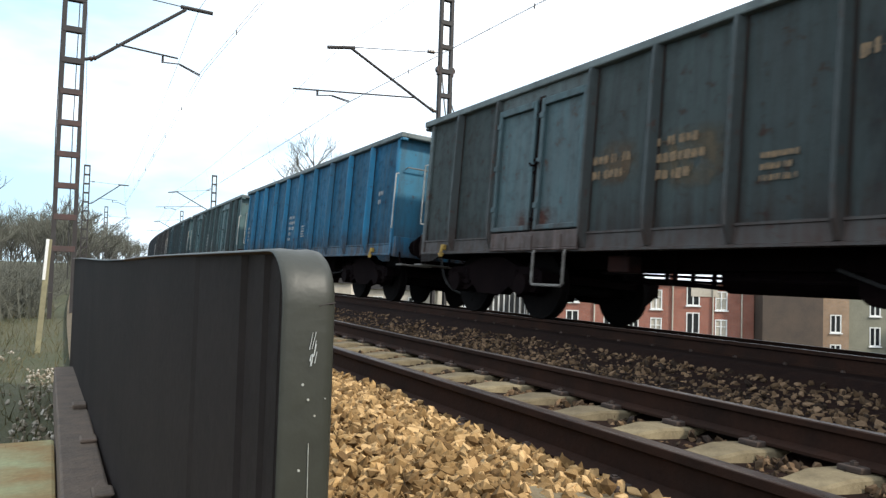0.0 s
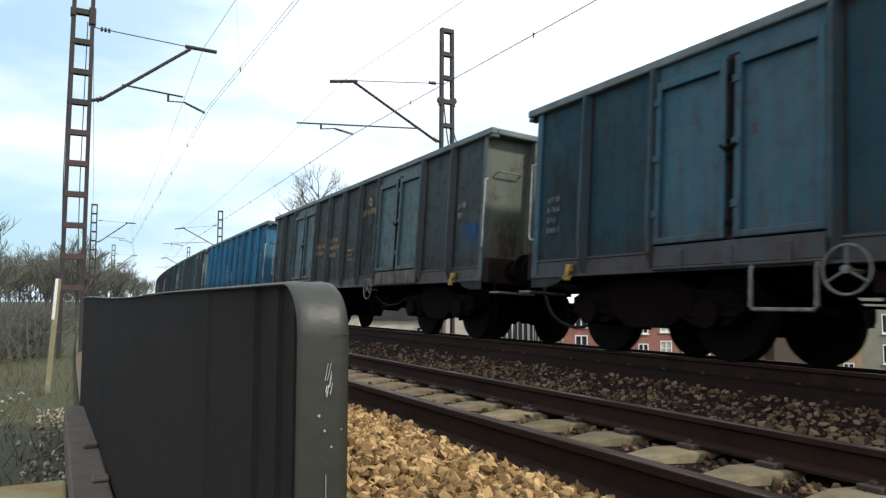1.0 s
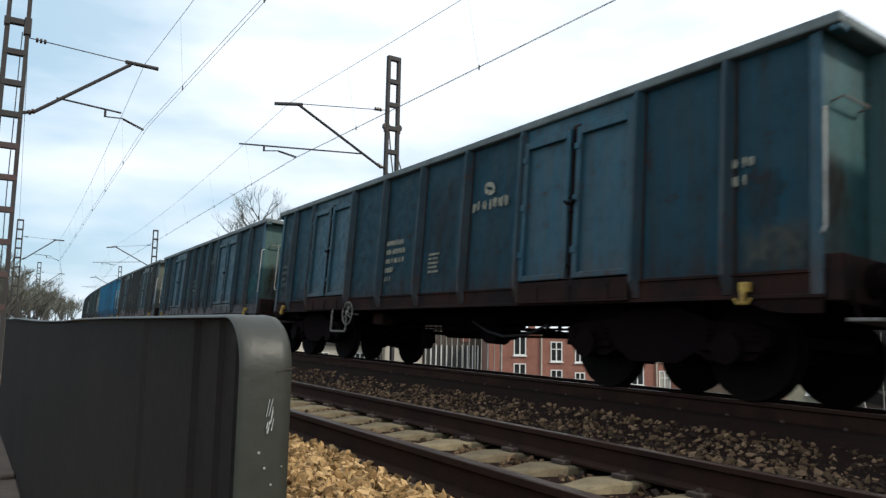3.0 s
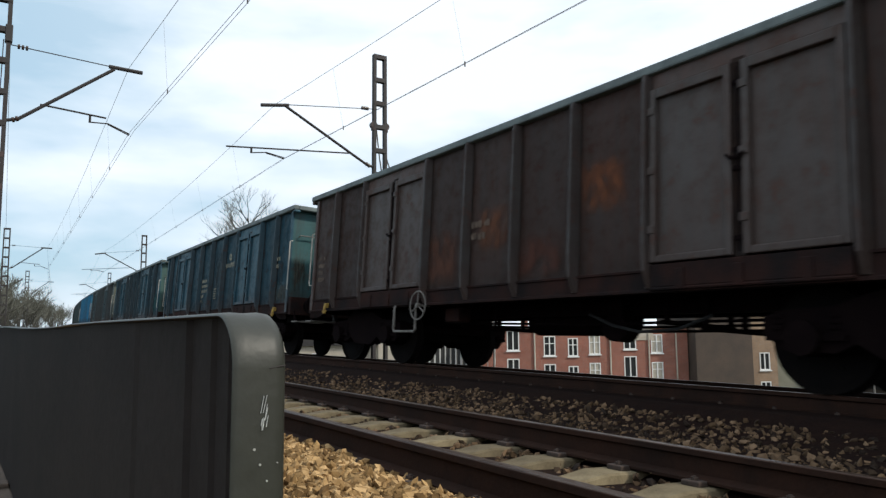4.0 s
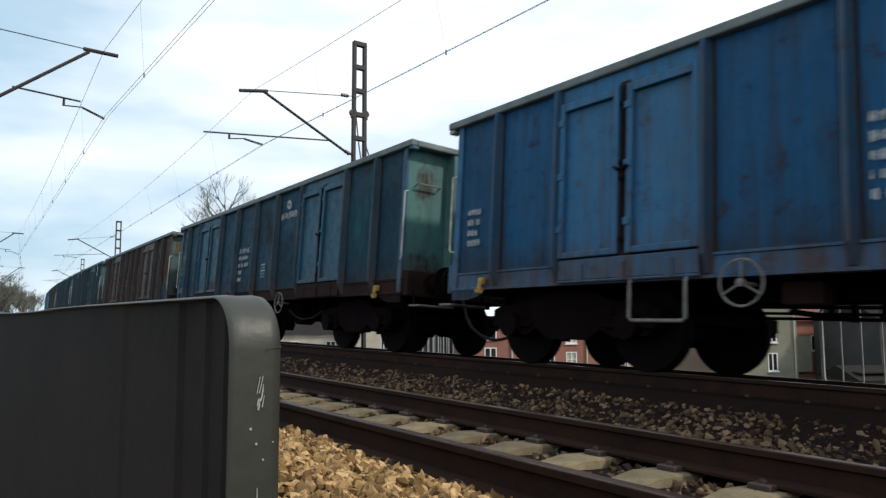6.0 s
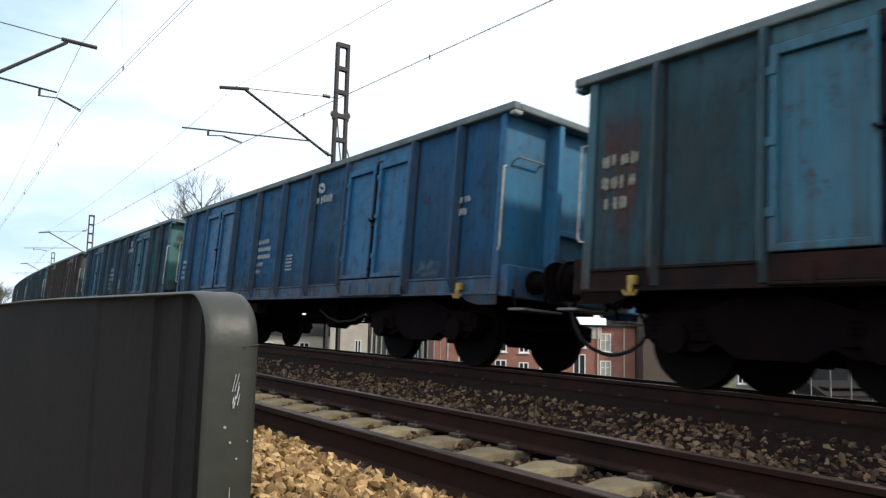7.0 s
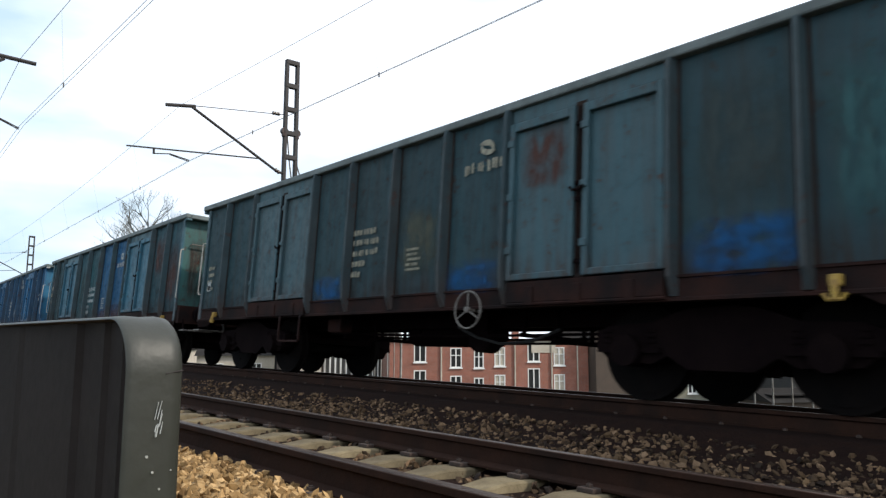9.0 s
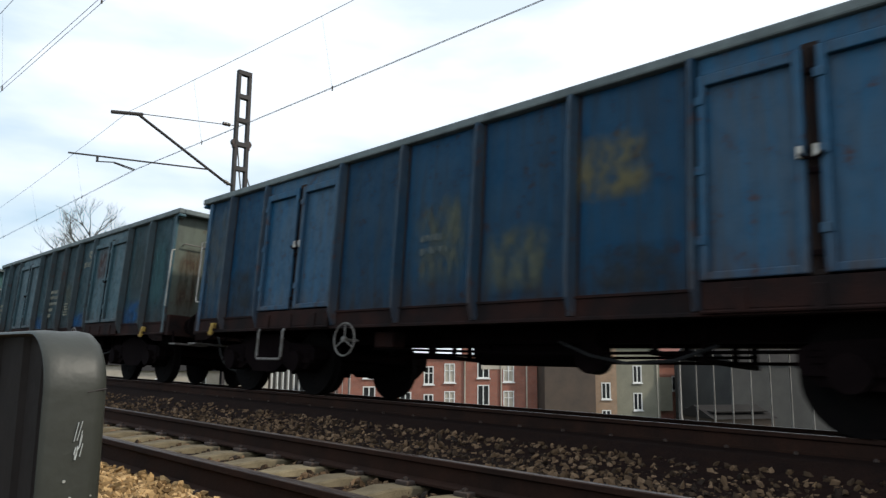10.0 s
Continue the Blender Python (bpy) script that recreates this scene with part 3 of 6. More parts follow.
def build_wagon(pattern):
    p1, p2, p3, p4 = PATTERNS[pattern]
    bays = ((p1, 6.32), (p2, p1), (p4, p3), (0.0, p4), (-p4, 0.0), (-p3, -p4), (-p1, -p2), (-6.32, -p1))
    ribs = (p1, p2, p3, p4, 0.0, -p4, -p3, -p2, -p1)
    if pattern == "C":
        bays = tuple((1.265 * k, 1.265 * (k + 1)) for k in range(-5, 5))
    hy = 5.50 if p1 < 5.4 else 5.67          # towing hook along the sill
    door, dw = (p2 + p3) / 2, (p2 - p3) / 2
    w = thing("open_wagon", "four-axle open freight wagon with weathered paint", "freight wagon", group="wagons of the goods train")
    # side sheets
    made = {}
    for i, (a, b) in enumerate(bays):
        wd = round(b - a, 2)
        m = Matrix.Translation((-1.30, a, 0))
        if wd not in made:
            made[wd] = part("side_panel", sheet(0, wd, 1.115, 3.13, 3.7 * i + 1), PAINT, w, m=m, smooth=True)
        else:
            again(made[wd], m)
        again(made[wd], TURN @ m)
    # ribs: hat section, tapering into the sill
    bm = BM()
    rows = []
    for z, out, hw in ((0.93, 0.034, 0.034), (1.10, 0.105, 0.036), (1.35, 0.122, 0.038), (3.05, 0.112, 0.034), (3.13, 0.10, 0.033)):
        rows.append([bm.verts.new((x, y, z)) for x, y in ((-0.009, -hw - 0.050), (-0.011, -hw - 0.018), (-out, -hw + 0.012), (-out - 0.004, -hw + 0.022), (-out - 0.004, hw - 0.022), (-out, hw - 0.012), (-0.011, hw + 0.018), (-0.009, hw + 0.050))])
    for a, b in zip(rows, rows[1:]):
        for k in range(7):
            bm.faces.new((a[k], a[k + 1], b[k + 1], b[k])).material_index = 1 if k in (0, 6) else 0      # rusted weld flanges, dark also as the rib's shaded edge
    bm.faces.new(rows[0][::-1])
    bm.faces.new(rows[-1])
    bmesh.ops.recalc_face_normals(bm, faces=bm.faces)
    rib = None
    for y in ribs:
        for t in (Matrix.Identity(4), TURN):
            m = t @ Matrix.Translation((-1.305, y, 0))
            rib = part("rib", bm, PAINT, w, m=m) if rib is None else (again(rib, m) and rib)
    rib.data.materials.append(RIB_EDGE)
    post = None
    for y in (-6.285, 6.285):
        for t in (Matrix.Identity(4), TURN):
            m = t @ Matrix.Translation((0, y, 0))
            post = part("corner_post", box(BM(), -1.340, -1.29, -0.055, 0.055, 0.90, 3.13, 0.012), PAINT, w, m=m) if post is None else (again(post, m) and post)
    skirt = None
    for e in (-1, 1):
        for t in (Matrix.Identity(4), TURN):
            if skirt is None:
                bm = BM()
                a = [bm.verts.new((-1.325, y, z)) for y, z in ((5.62, 0.888), (5.80, 0.80), (6.0, 0.76), (6.34, 0.76), (6.34, 0.888))]
                bm.faces.new(a)
                bmesh.ops.solidify(bm, geom=bm.faces[:], thickness=-0.02)
                bmesh.ops.recalc_face_normals(bm, faces=bm.faces)
                skirt = part("corner_skirt", bm, PAINT, w, "plated corner below the sill", t)
            else:
                again(skirt, t if e < 0 else t @ Matrix.Diagonal((1, -1, 1, 1)))
    # double doors
    leaf = None
    for yc in (() if pattern == "C" else (door, -door)):
        for t in (Matrix.Identity(4), TURN):
            head = box(BM(), -1.335, -1.30, yc - dw + 0.055, yc + dw - 0.055, 2.97, 3.13, 0.006)
            part("door_header", head, PAINT, w, m=t)
            flap = box(BM(), -1.372, -1.338, yc - dw + 0.06, yc + dw - 0.06, 0.93, 1.155, 0.010)
            tube(flap, [(-1.36, yc - dw + 0.05, 0.915), (-1.36, yc + dw - 0.05, 0.915)], 0.018, 8)
            for q in (-0.6, 0.0, 0.6):
                box(flap, -1.388, -1.36, yc + q * dw - 0.05, yc + q * dw + 0.05, 0.90, 1.10, 0.008)
            part("door_flap", flap, PAINT, w, "rust-stained drop flap below the door", t)
            lw = dw / 2 - 0.052
            for k in (-dw / 2, dw / 2):
                m = t @ Matrix.Translation((-1.335, yc + k, 0))
                if leaf is None:
                    bm = box(BM(), 0.004, 0.03, -lw, lw, 1.17, 2.95)
                    for y0, y1, z0, z1 in ((-lw, -lw + 0.075, 1.17, 2.95), (lw - 0.075, lw, 1.17, 2.95), (-lw + 0.075, lw - 0.075, 1.17, 1.24), (-lw + 0.075, lw - 0.075, 2.85, 2.95)):
                        box(bm, -0.052, 0.03, y0, y1, z0, z1, 0.012)
                    for z in (1.5, 2.1, 2.72):
                        box(bm, -0.064, 0.0, lw - 0.07, lw + 0.02, z - 0.04, z + 0.04, 0.008)
                    leaf = part("door_leaf", bm, PAINT, w, m=m)
                else:
                    again(leaf, m)
            part("door_post", box(BM(), -1.345, -1.29, yc - 0.065, yc + 0.065, 1.16, 3.0, 0.006), RIB_EDGE, w, "dark rusty strip behind the door joint", t)
            rod = tube(BM(), [(-1.385, yc - 0.02, 1.20), (-1.385, yc - 0.02, 2.93)], 0.011, 6)
            for z in (1.32, 1.95, 2.12, 2.75):
                box(rod, -1.395, -1.345, yc - 0.05, yc + 0.03, z - 0.022, z + 0.022, 0.006)
            for q in (-1, 1):
                tube(rod, [(-1.39, yc - 0.02, 2.04), (-1.41, yc + q * 0.05, 2.045), (-1.41, yc + q * 0.085, 2.08)], 0.016, 6)
            part("door_latch", rod, UNDER, w, "dark bolt rod and handle between the door leaves", t)
    # sills, top rail, floor
    prof = [(-1.340, 0.885), (-1.340, 0.912), (-1.318, 0.922), (-1.318, 1.086), (-1.336, 1.092), (-1.336, 1.116), (-1.21, 1.116), (-1.21, 0.885)]
    bm = extrude_profile(BM(), prof, [Matrix.Translation((0, y, 0)) for y in (-6.34, -2.1, 2.1, 6.34)])
    bmesh.ops.recalc_face_normals(bm, faces=bm.faces)
    sill = part("side_sill", bm, PAINT, w, "rusty channel sill along the wagon side")
    again(sill, TURN)
    bm = BM()
    for x in (-1, 1):
        box(bm, x * 1.33 - 0.06, x * 1.33 + 0.06, -6.52, 6.52, 3.125, 3.229, 0.02)
    for y in (-1, 1):
        box(bm, -1.27, 1.27, y * 6.46 - 0.06, y * 6.46 + 0.06, 3.128, 3.226, 0.02)
        box(bm, -1.27, 1.27, y * 6.31 - 0.11, y * 6.31 + 0.11, 3.135, 3.16)
    part("top_rail", bm, GALV, w, "pale worn rim round the top of the wagon")
    part("floor", box(BM(), -1.29, 1.29, -6.38, 6.38, 1.19, 1.24), SILL, w)
    # ends
    for t in (Matrix.Identity(4), TURN):
        bm = box(BM(), -1.30, 1.30, 6.305, 6.325, 1.0, 3.16)
        part("end_wall", bm, PAINT, w, m=t)
        for x in (-0.52, 0.52):
            bm = BM()
            rr = []
            for z, out in ((1.0, 0.17), (1.5, 0.18), (2.2, 0.18), (3.13, 0.17)):
                rr.append([bm.verts.new(q) for q in ((x - 0.06, 6.325, z), (x - 0.04, 6.325 + out, z), (x + 0.04, 6.325 + out, z), (x + 0.06, 6.325, z))])
            for a, b in zip(rr, rr[1:]):
                for k in range(3):
                    bm.faces.new((a[k], a[k + 1], b[k + 1], b[k]))
            bm.faces.new(rr[0][::-1])
            bm.faces.new(rr[-1])
            bmesh.ops.recalc_face_normals(bm, faces=bm.faces)
            part("end_post", bm, PAINT, w, m=t)
        bm = box(BM(), -0.46, 0.46, 6.33, 6.43, 1.72, 1.80, 0.012)
        part("end_beam", bm, PAINT, w, m=t)
        part("buffer_beam", box(BM(), -1.30, 1.30, 6.33, 6.48, 0.86, 1.24, 0.012), SILL, w, m=t)
        for s in (-1, 1):
            part("rim_gusset", box(BM(), s * 1.24, s * 1.375, 6.42, 6.52, 3.07, 3.126, 0.02), PAINT, w, "bent gusset under the rim corner", t)
            part("handrail", tube(BM(), [(s * 1.30, 6.30, 1.40), (s * 1.37, 6.36, 1.41), (s * 1.37, 6.38, 1.45), (s * 1.37, 6.38, 2.44), (s * 1.30, 6.33, 2.46)], 0.0125, 6), HANDRAIL, w, "pale grab bar on the corner", t)
            part("handrail", tube(BM(), [(s * 1.16, 6.33, 2.56), (s * 1.16, 6.42, 2.58), (s * 0.74, 6.42, 2.58), (s * 0.74, 6.33, 2.56)], 0.012, 6), GREY_IRON, w, "pale grey grab bar across the end", t)
            part("end_step", box(BM(), s * 0.62, s * 1.25, 6.47, 6.74, 0.70, 0.73, 0.008), GREY_IRON, w, "pale shunter's step plate", t)
            for x in (1.2, 0.66):
                part("step_bracket", tube(BM(), [(s * x, 6.48, 0.95), (s * x, 6.55, 0.72)], 0.018, 6), UNDER, w, m=t)
            hook = tube(BM(), [(s * 1.375, hy, 1.02), (s * 1.40, hy, 0.92), (s * 1.40, hy, 0.84)], 0.028, 8)
            tube(hook, [(s * 1.40, hy - 0.08, 0.885), (s * 1.40, hy - 0.05, 0.84), (s * 1.40, hy + 0.05, 0.84), (s * 1.40, hy + 0.08, 0.885)], 0.015, 6)
            box(hook, s * 1.33, s * 1.395, hy - 0.045, hy + 0.045, 0.94, 1.03, 0.01)
            part("rope_hook", hook, YELLOW, w, "yellow-painted towing hook on the sill", t)
        for x in (-0.875, 0.875):
            bm = disc(BM(), (x, 6.63, 1.06), (0, 1, 0), 0.10, 0.34, 14)
            disc(bm, (x, 6.53, 1.06), (0, 1, 0), 0.15, 0.06, 14)
            disc(bm, (x, 6.875, 1.06), (0, 1, 0), 0.235, 0.045, 24)
            disc(bm, (x, 6.815, 1.06), (0, 1, 0), 0.14, 0.08, 18, 0.2)
            part("buffer", bm, UNDER, w, "black round side buffer", t)
        bm = tube(BM(), [(0, 6.5, 1.04), (0, 6.72, 1.04), (0, 6.80, 1.00), (0, 6.78, 0.94)], 0.035, 8)
        tube(bm, [(-0.06, 6.74, 1.0), (-0.06, 6.98, 0.84)], 0.02, 6)
        tube(bm, [(0.06, 6.74, 1.0), (0.06, 6.98, 0.84)], 0.02, 6)
        part("screw_coupling", bm, UNDER, w, m=t)
        part("brake_hose", tube(BM(), [(0.33, 6.48, 0.92), (0.34, 6.57, 0.88), (0.34, 6.63, 0.74), (0.32, 6.68, 0.58), (0.27, 6.75, 0.44), (0.19, 6.84, 0.34), (0.09, 6.94, 0.285), (0.0, 7.04, 0.27)], 0.023, 8), RUBBER, w, "black rubber brake hose hanging in a bow", t)
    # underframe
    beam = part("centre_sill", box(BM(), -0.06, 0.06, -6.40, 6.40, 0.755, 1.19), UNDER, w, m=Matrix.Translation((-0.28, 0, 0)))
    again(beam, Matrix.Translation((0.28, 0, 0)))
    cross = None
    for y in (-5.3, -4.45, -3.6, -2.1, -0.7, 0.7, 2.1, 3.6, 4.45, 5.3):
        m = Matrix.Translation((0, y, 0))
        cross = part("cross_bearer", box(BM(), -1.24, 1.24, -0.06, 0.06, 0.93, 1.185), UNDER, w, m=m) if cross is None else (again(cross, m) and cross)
    # brake gear hung between the bogies
    for x, z, ya, yb in ((-0.55, 0.66, -3.3, 2.6), (0.12, 0.60, -3.4, 3.4), (0.6, 0.68, -2.2, 3.3)):
        part("brake_rod", tube(BM(), [(x, ya, z), (x, (ya + yb) / 2, z - 0.03), (x, yb, z + 0.02)], 0.018, 6), UNDER, w, "thin dark brake rod")
    for y, drop in ((-2.2, 0.55), (-1.7, 0.62), (1.35, 0.56), (2.1, 0.60)):
        bm = box(BM(), -0.62, 0.66, y - 0.03, y + 0.03, drop, drop + 0.05, 0.008)
        for x in (-0.55, 0.12, 0.6):
            box(bm, x - 0.02, x + 0.02, y - 0.03, y + 0.03, drop + 0.04, 0.95, 0.005)
        part("brake_lever", bm, UNDER, w, "dark hanger and lever of the brake")
    bm = disc(BM(), (0.02, 0.15, 0.70), (0, 1, 0), 0.185, 1.75, 20)
    for y in (-0.72, 1.02):
        disc(bm, (0.02, y, 0.70), (0, 1, 0), 0.15, 0.10, 20, 0.09)
    for y in (-0.45, 0.75):
        box(bm, -0.20, 0.24, y - 0.03, y + 0.03, 0.70, 0.95)
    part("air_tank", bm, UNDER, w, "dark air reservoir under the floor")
    bm = disc(BM(), (-0.45, -0.95, 0.58), (1, 0.3, 0), 0.155, 0.36, 18)
    disc(bm, (-0.24, -0.89, 0.58), (1, 0.3, 0), 0.10, 0.10, 14)
    box(bm, -0.55, -0.35, -1.05, -0.85, 0.66, 0.95)
    part("brake_cylinder", bm, UNDER, w, "dark brake cylinder")
    part("brake_pipe", tube(BM(), [(-0.72, -0.7, 0.74), (-0.74, -1.1, 0.60), (-0.75, -1.5, 0.53), (-0.74, -2.0, 0.56), (-0.72, -2.4, 0.70)], 0.018, 6), RUBBER, w, "sagging rubber brake pipe")
    bm = box(BM(), -1.02, -0.80, 1.62, 1.98, 0.66, 0.86, 0.02)
    tube(bm, [(-0.9, 1.8, 0.85), (-0.9, 1.8, 1.0)], 0.03, 6)
    part("valve_box", bm, SILL, w, "small grimy brake valve box")
    # bogies
    bm = BM()
    for x in (-1.0, 1.0):
        rows = []
        for y, z0, z1 in ((-1.28, 0.50, 0.64), (-1.12, 0.36, 0.70), (-0.66, 0.34, 0.72), (-0.5, 0.42, 0.78), (-0.3, 0.30, 0.84), (0.3, 0.30, 0.84), (0.5, 0.42, 0.78), (0.66, 0.34, 0.72), (1.12, 0.36, 0.70), (1.28, 0.50, 0.64)):
            rows.append([bm.verts.new(q) for q in ((x - 0.09, y, z0), (x - 0.09, y, z1), (x + 0.09, y, z1), (x + 0.09, y, z0))])
        for a, b in zip(rows, rows[1:]):
            for k in range(4):
                bm.faces.new((a[k], a[(k + 1) % 4], b[(k + 1) % 4], b[k]))
        bm.faces.new(rows[0])
        bm.faces.new(rows[-1][::-1])
        for y in (-0.9, 0.9):
            disc(bm, (x * 1.06, y, 0.46), (1, 0, 0), 0.15, 0.26, 14)
            for dy in (-0.24, 0.24):
                for k in range(4):
                    disc(bm, (x * 1.03, y + dy, 0.50 + k * 0.05), (0, 0, 1), 0.085, 0.03, 12)
            box(bm, x * 1.03 - 0.1, x * 1.03 + 0.1, y - 0.34, y + 0.34, 0.44, 0.49)
    box(bm, -1.05, 1.05, -0.20, 0.20, 0.52, 0.86)
    for y in (-1.26, 1.26):
        box(bm, -0.98, 0.98, y - 0.04, y + 0.04, 0.52, 0.62)
    for y in (-0.36, 0.36):
        for x in (-0.75, 0.75):
            box(bm, x - 0.05, x + 0.05, y - 0.06, y + 0.06, 0.28, 0.72)
    bmesh.ops.recalc_face_normals(bm, faces=bm.faces)
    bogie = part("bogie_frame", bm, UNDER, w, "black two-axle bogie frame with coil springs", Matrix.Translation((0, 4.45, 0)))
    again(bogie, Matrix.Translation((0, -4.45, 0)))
    bm = disc(BM(), (0, 0, 0), (1, 0, 0), 0.085, 2.1, 12)
    for x in (-1, 1):
        disc(bm, (x * 0.76, 0, 0), (1, 0, 0), 0.46, 0.10, 36)
        disc(bm, (x * 0.70, 0, 0), (1, 0, 0), 0.488, 0.03, 36)
        disc(bm, (x * 0.815, 0, 0), (1, 0, 0), 0.40, 0.012, 36, 0.385)
        disc(bm, (x * 0.83, 0, 0), (1, 0, 0), 0.16, 0.05, 18)
        for k in range(4):
            a = k * math.pi / 2
            disc(bm, (x * 0.823, 0.28 * math.cos(a), 0.28 * math.sin(a)), (1, 0, 0), 0.03, 0.012, 8)
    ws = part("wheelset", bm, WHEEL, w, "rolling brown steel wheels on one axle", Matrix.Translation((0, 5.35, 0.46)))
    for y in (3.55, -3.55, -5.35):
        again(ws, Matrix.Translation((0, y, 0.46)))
    return w


def handwheel(r=0.205):
    bm = BM()
    ring = [(0, r * math.cos(a), r * math.sin(a)) for a in [2 * math.pi * k / 28 for k in range(29)]]
    tube(bm, ring, 0.012, 6, caps=False)
    for k in range(3):
        a = math.pi / 2 + k * 2 * math.pi / 3
        tube(bm, [(0, 0, 0), (0, (r - 0.005) * math.cos(a), (r - 0.005) * math.sin(a))], 0.009, 6)
    disc(bm, (0, 0, 0), (1, 0, 0), 0.035, 0.05, 12)
    tube(bm, [(0, 0, 0), (0.22, 0, 0)], 0.018, 6)
    return bm


def line_of_bars(y0, z0, n, h, rng):
    """One line of unreadable lettering: a ragged strip of worn upright bars at x = 0, running towards -y."""
    bm = BM()
    edge = []
    y = y0
    for k in range(2 * n):
        wd = h * rng.uniform(0.16, 0.27)
        gap = h * (0.09 if k % 2 == 0 else 0.24)
        if rng.random() < 0.88:
            edge += [(y, z0 - h * rng.uniform(0.0, 0.22), z0 - h * rng.uniform(0.78, 1.0)), (y - wd, z0 - h * rng.uniform(0.0, 0.22), z0 - h * rng.uniform(0.78, 1.0))]
        y -= wd
        edge += [(y - 0.001, z0 - h * 0.50, z0 - h * 0.515), (y - gap, z0 - h * 0.50, z0 - h * 0.515)]
        y -= gap + 0.001
    rows = [[bm.verts.new((x, q, z)) for x, z in ((-0.002, u), (-0.002, v), (0.002, v), (0.002, u))] for q, u, v in edge]
    for a, b in zip(rows, rows[1:]):
        for k in range(4):
            bm.faces.new((a[k], a[(k + 1) % 4], b[(k + 1) % 4], b[k]))
    bm.faces.new(rows[0])
    bm.faces.new(rows[-1][::-1])
    bmesh.ops.recalc_face_normals(bm, faces=bm.faces)
    return bm


def letter_lines(w, y0, z0, rows, h, rng, mat, label):
    for r, n in enumerate(rows):
        part("lettering", line_of_bars(0, -r * h * 1.5, n, h, rng), mat, w, label, Matrix.Translation((-1.3315, y0, z0)))


def printed(w, words, y0, z0, h, mat, label):
    """A line of readable lettering, painted on the side."""
    cu = bpy.data.curves.new("lettering", "FONT")
    cu.body, cu.size, cu.extrude, cu.offset = words, h * 1.40, 0.0015, 0.003
    tmp = bpy.data.objects.new("lettering_outline", cu)
    me = bpy.data.meshes.new_from_object(tmp)
    bpy.data.objects.remove(tmp)
    bpy.data.curves.remove(cu)
    me.materials.clear()
    me.materials.append(mat)
    ob = new("lettering", me)
    ob.parent = w
    ob.matrix_basis = Matrix(((0, 0, -1, -1.3325), (-1, 0, 0, y0), (0, 1, 0, z0 - h), (0, 0, 0, 1)))
    ob["label"] = label


def crescent(sgn):
    """One of the two hooked crescents of the emblem."""
    bm = BM()
    rows = []
    for k in range(15):
        a, wd = math.pi * (0.22 + k / 14 * 0.88), 0.022 + 0.062 * math.sin(math.pi * min(1.0, 0.15 + k / 14 * 0.85))
        ro, ri = 0.125, 0.125 - wd
        rows.append([bm.verts.new((x, sgn * (r * 1.12 * math.cos(a) + 0.025), sgn * (r * 0.82 * math.sin(a) - 0.008))) for x, r in ((-0.002, ro), (-0.002, ri), (0.002, ri), (0.002, ro))])
    for a, b in zip(rows, rows[1:]):
        for k in range(4):
            bm.faces.new((a[k], a[(k + 1) % 4], b[(k + 1) % 4], b[k]))
    bm.faces.new(rows[0])
    bm.faces.new(rows[-1][::-1])
    bmesh.ops.recalc_face_normals(bm, faces=bm.faces)
    return bm


def stain_mat():
    m, n, l, p = base_mat("worn_stain", 0.75, 0.0, 0.2)
    oi = n.new("ShaderNodeObjectInfo")
    fine = noise_node(n, l, 9.0, 6, 0.7, own=True)
    l.new(mix(n, l, 0.4, oi.outputs["Color"], ramp(n, l, fine, 0.3, 0.7, (0.5, 0.5, 0.5, 1), (1.2, 1.2, 1.2, 1)), "MULTIPLY"), p.inputs["Base Color"])
    tc = n.new("ShaderNodeTexCoord")
    sep = n.new("ShaderNodeSeparateXYZ")
    l.new(tc.outputs["Object"], sep.inputs["Vector"])
    fall = None
    for axis in ("Y", "Z"):
        mr = n.new("ShaderNodeMath")
        mr.operation = "ABSOLUTE"
        l.new(sep.outputs[axis], mr.inputs[0])
        e = ramp(n, l, mr.outputs["Value"], 0.24, 0.5, (1, 1, 1, 1), (0, 0, 0, 1))
        fall = e if fall is None else mix(n, l, 1.0, fall, e, "MULTIPLY")
    rag = noise_node(n, l, 3.4, 9, 0.74, (1.0, 1.6, 0.8), own=True)
    l.new(ramp(n, l, mix(n, l, 1.0, fall, ramp(n, l, rag, 0.36, 0.64), "MULTIPLY"), 0.06, 0.75, (0, 0, 0, 1), (0.66, 0.66, 0.66, 1)), p.inputs["Alpha"])
    return m


STAIN = stain_mat()


def end_stain(w, label, x0, x1, z0, z1, colour):
    """A worn place on the rear end wall."""
    bm = BM()
    vs = [bm.verts.new((0, y, z)) for y, z in ((-0.5, -0.5), (-0.5, 0.5), (0.5, 0.5), (0.5, -0.5))]
    bm.faces.new(vs)
    o = part("rust_patch", bm, STAIN, w, label, Matrix.Translation(((x0 + x1) / 2, -6.3295, (z0 + z1) / 2)) @ Matrix.Rotation(math.pi / 2, 4, "Z") @ Matrix.Diagonal((1, x1 - x0, z1 - z0, 1)))
    o.color = (*[0.72 * v for v in colour], 1)


def stain(w, name, label, y0, y1, z0, z1, colour, x=-1.329):
    bm = BM()
    vs = [bm.verts.new((0, y, z)) for y, z in ((-0.5, -0.5), (-0.5, 0.5), (0.5, 0.5), (0.5, -0.5))]
    bm.faces.new(vs)
    o = part(name, bm, STAIN, w, label, Matrix.Translation((x, (y0 + y1) / 2, (z0 + z1) / 2)) @ Matrix.Diagonal((1, y1 - y0, z1 - z0, 1)))
    o.color = (*[0.72 * v for v in colour], 1)


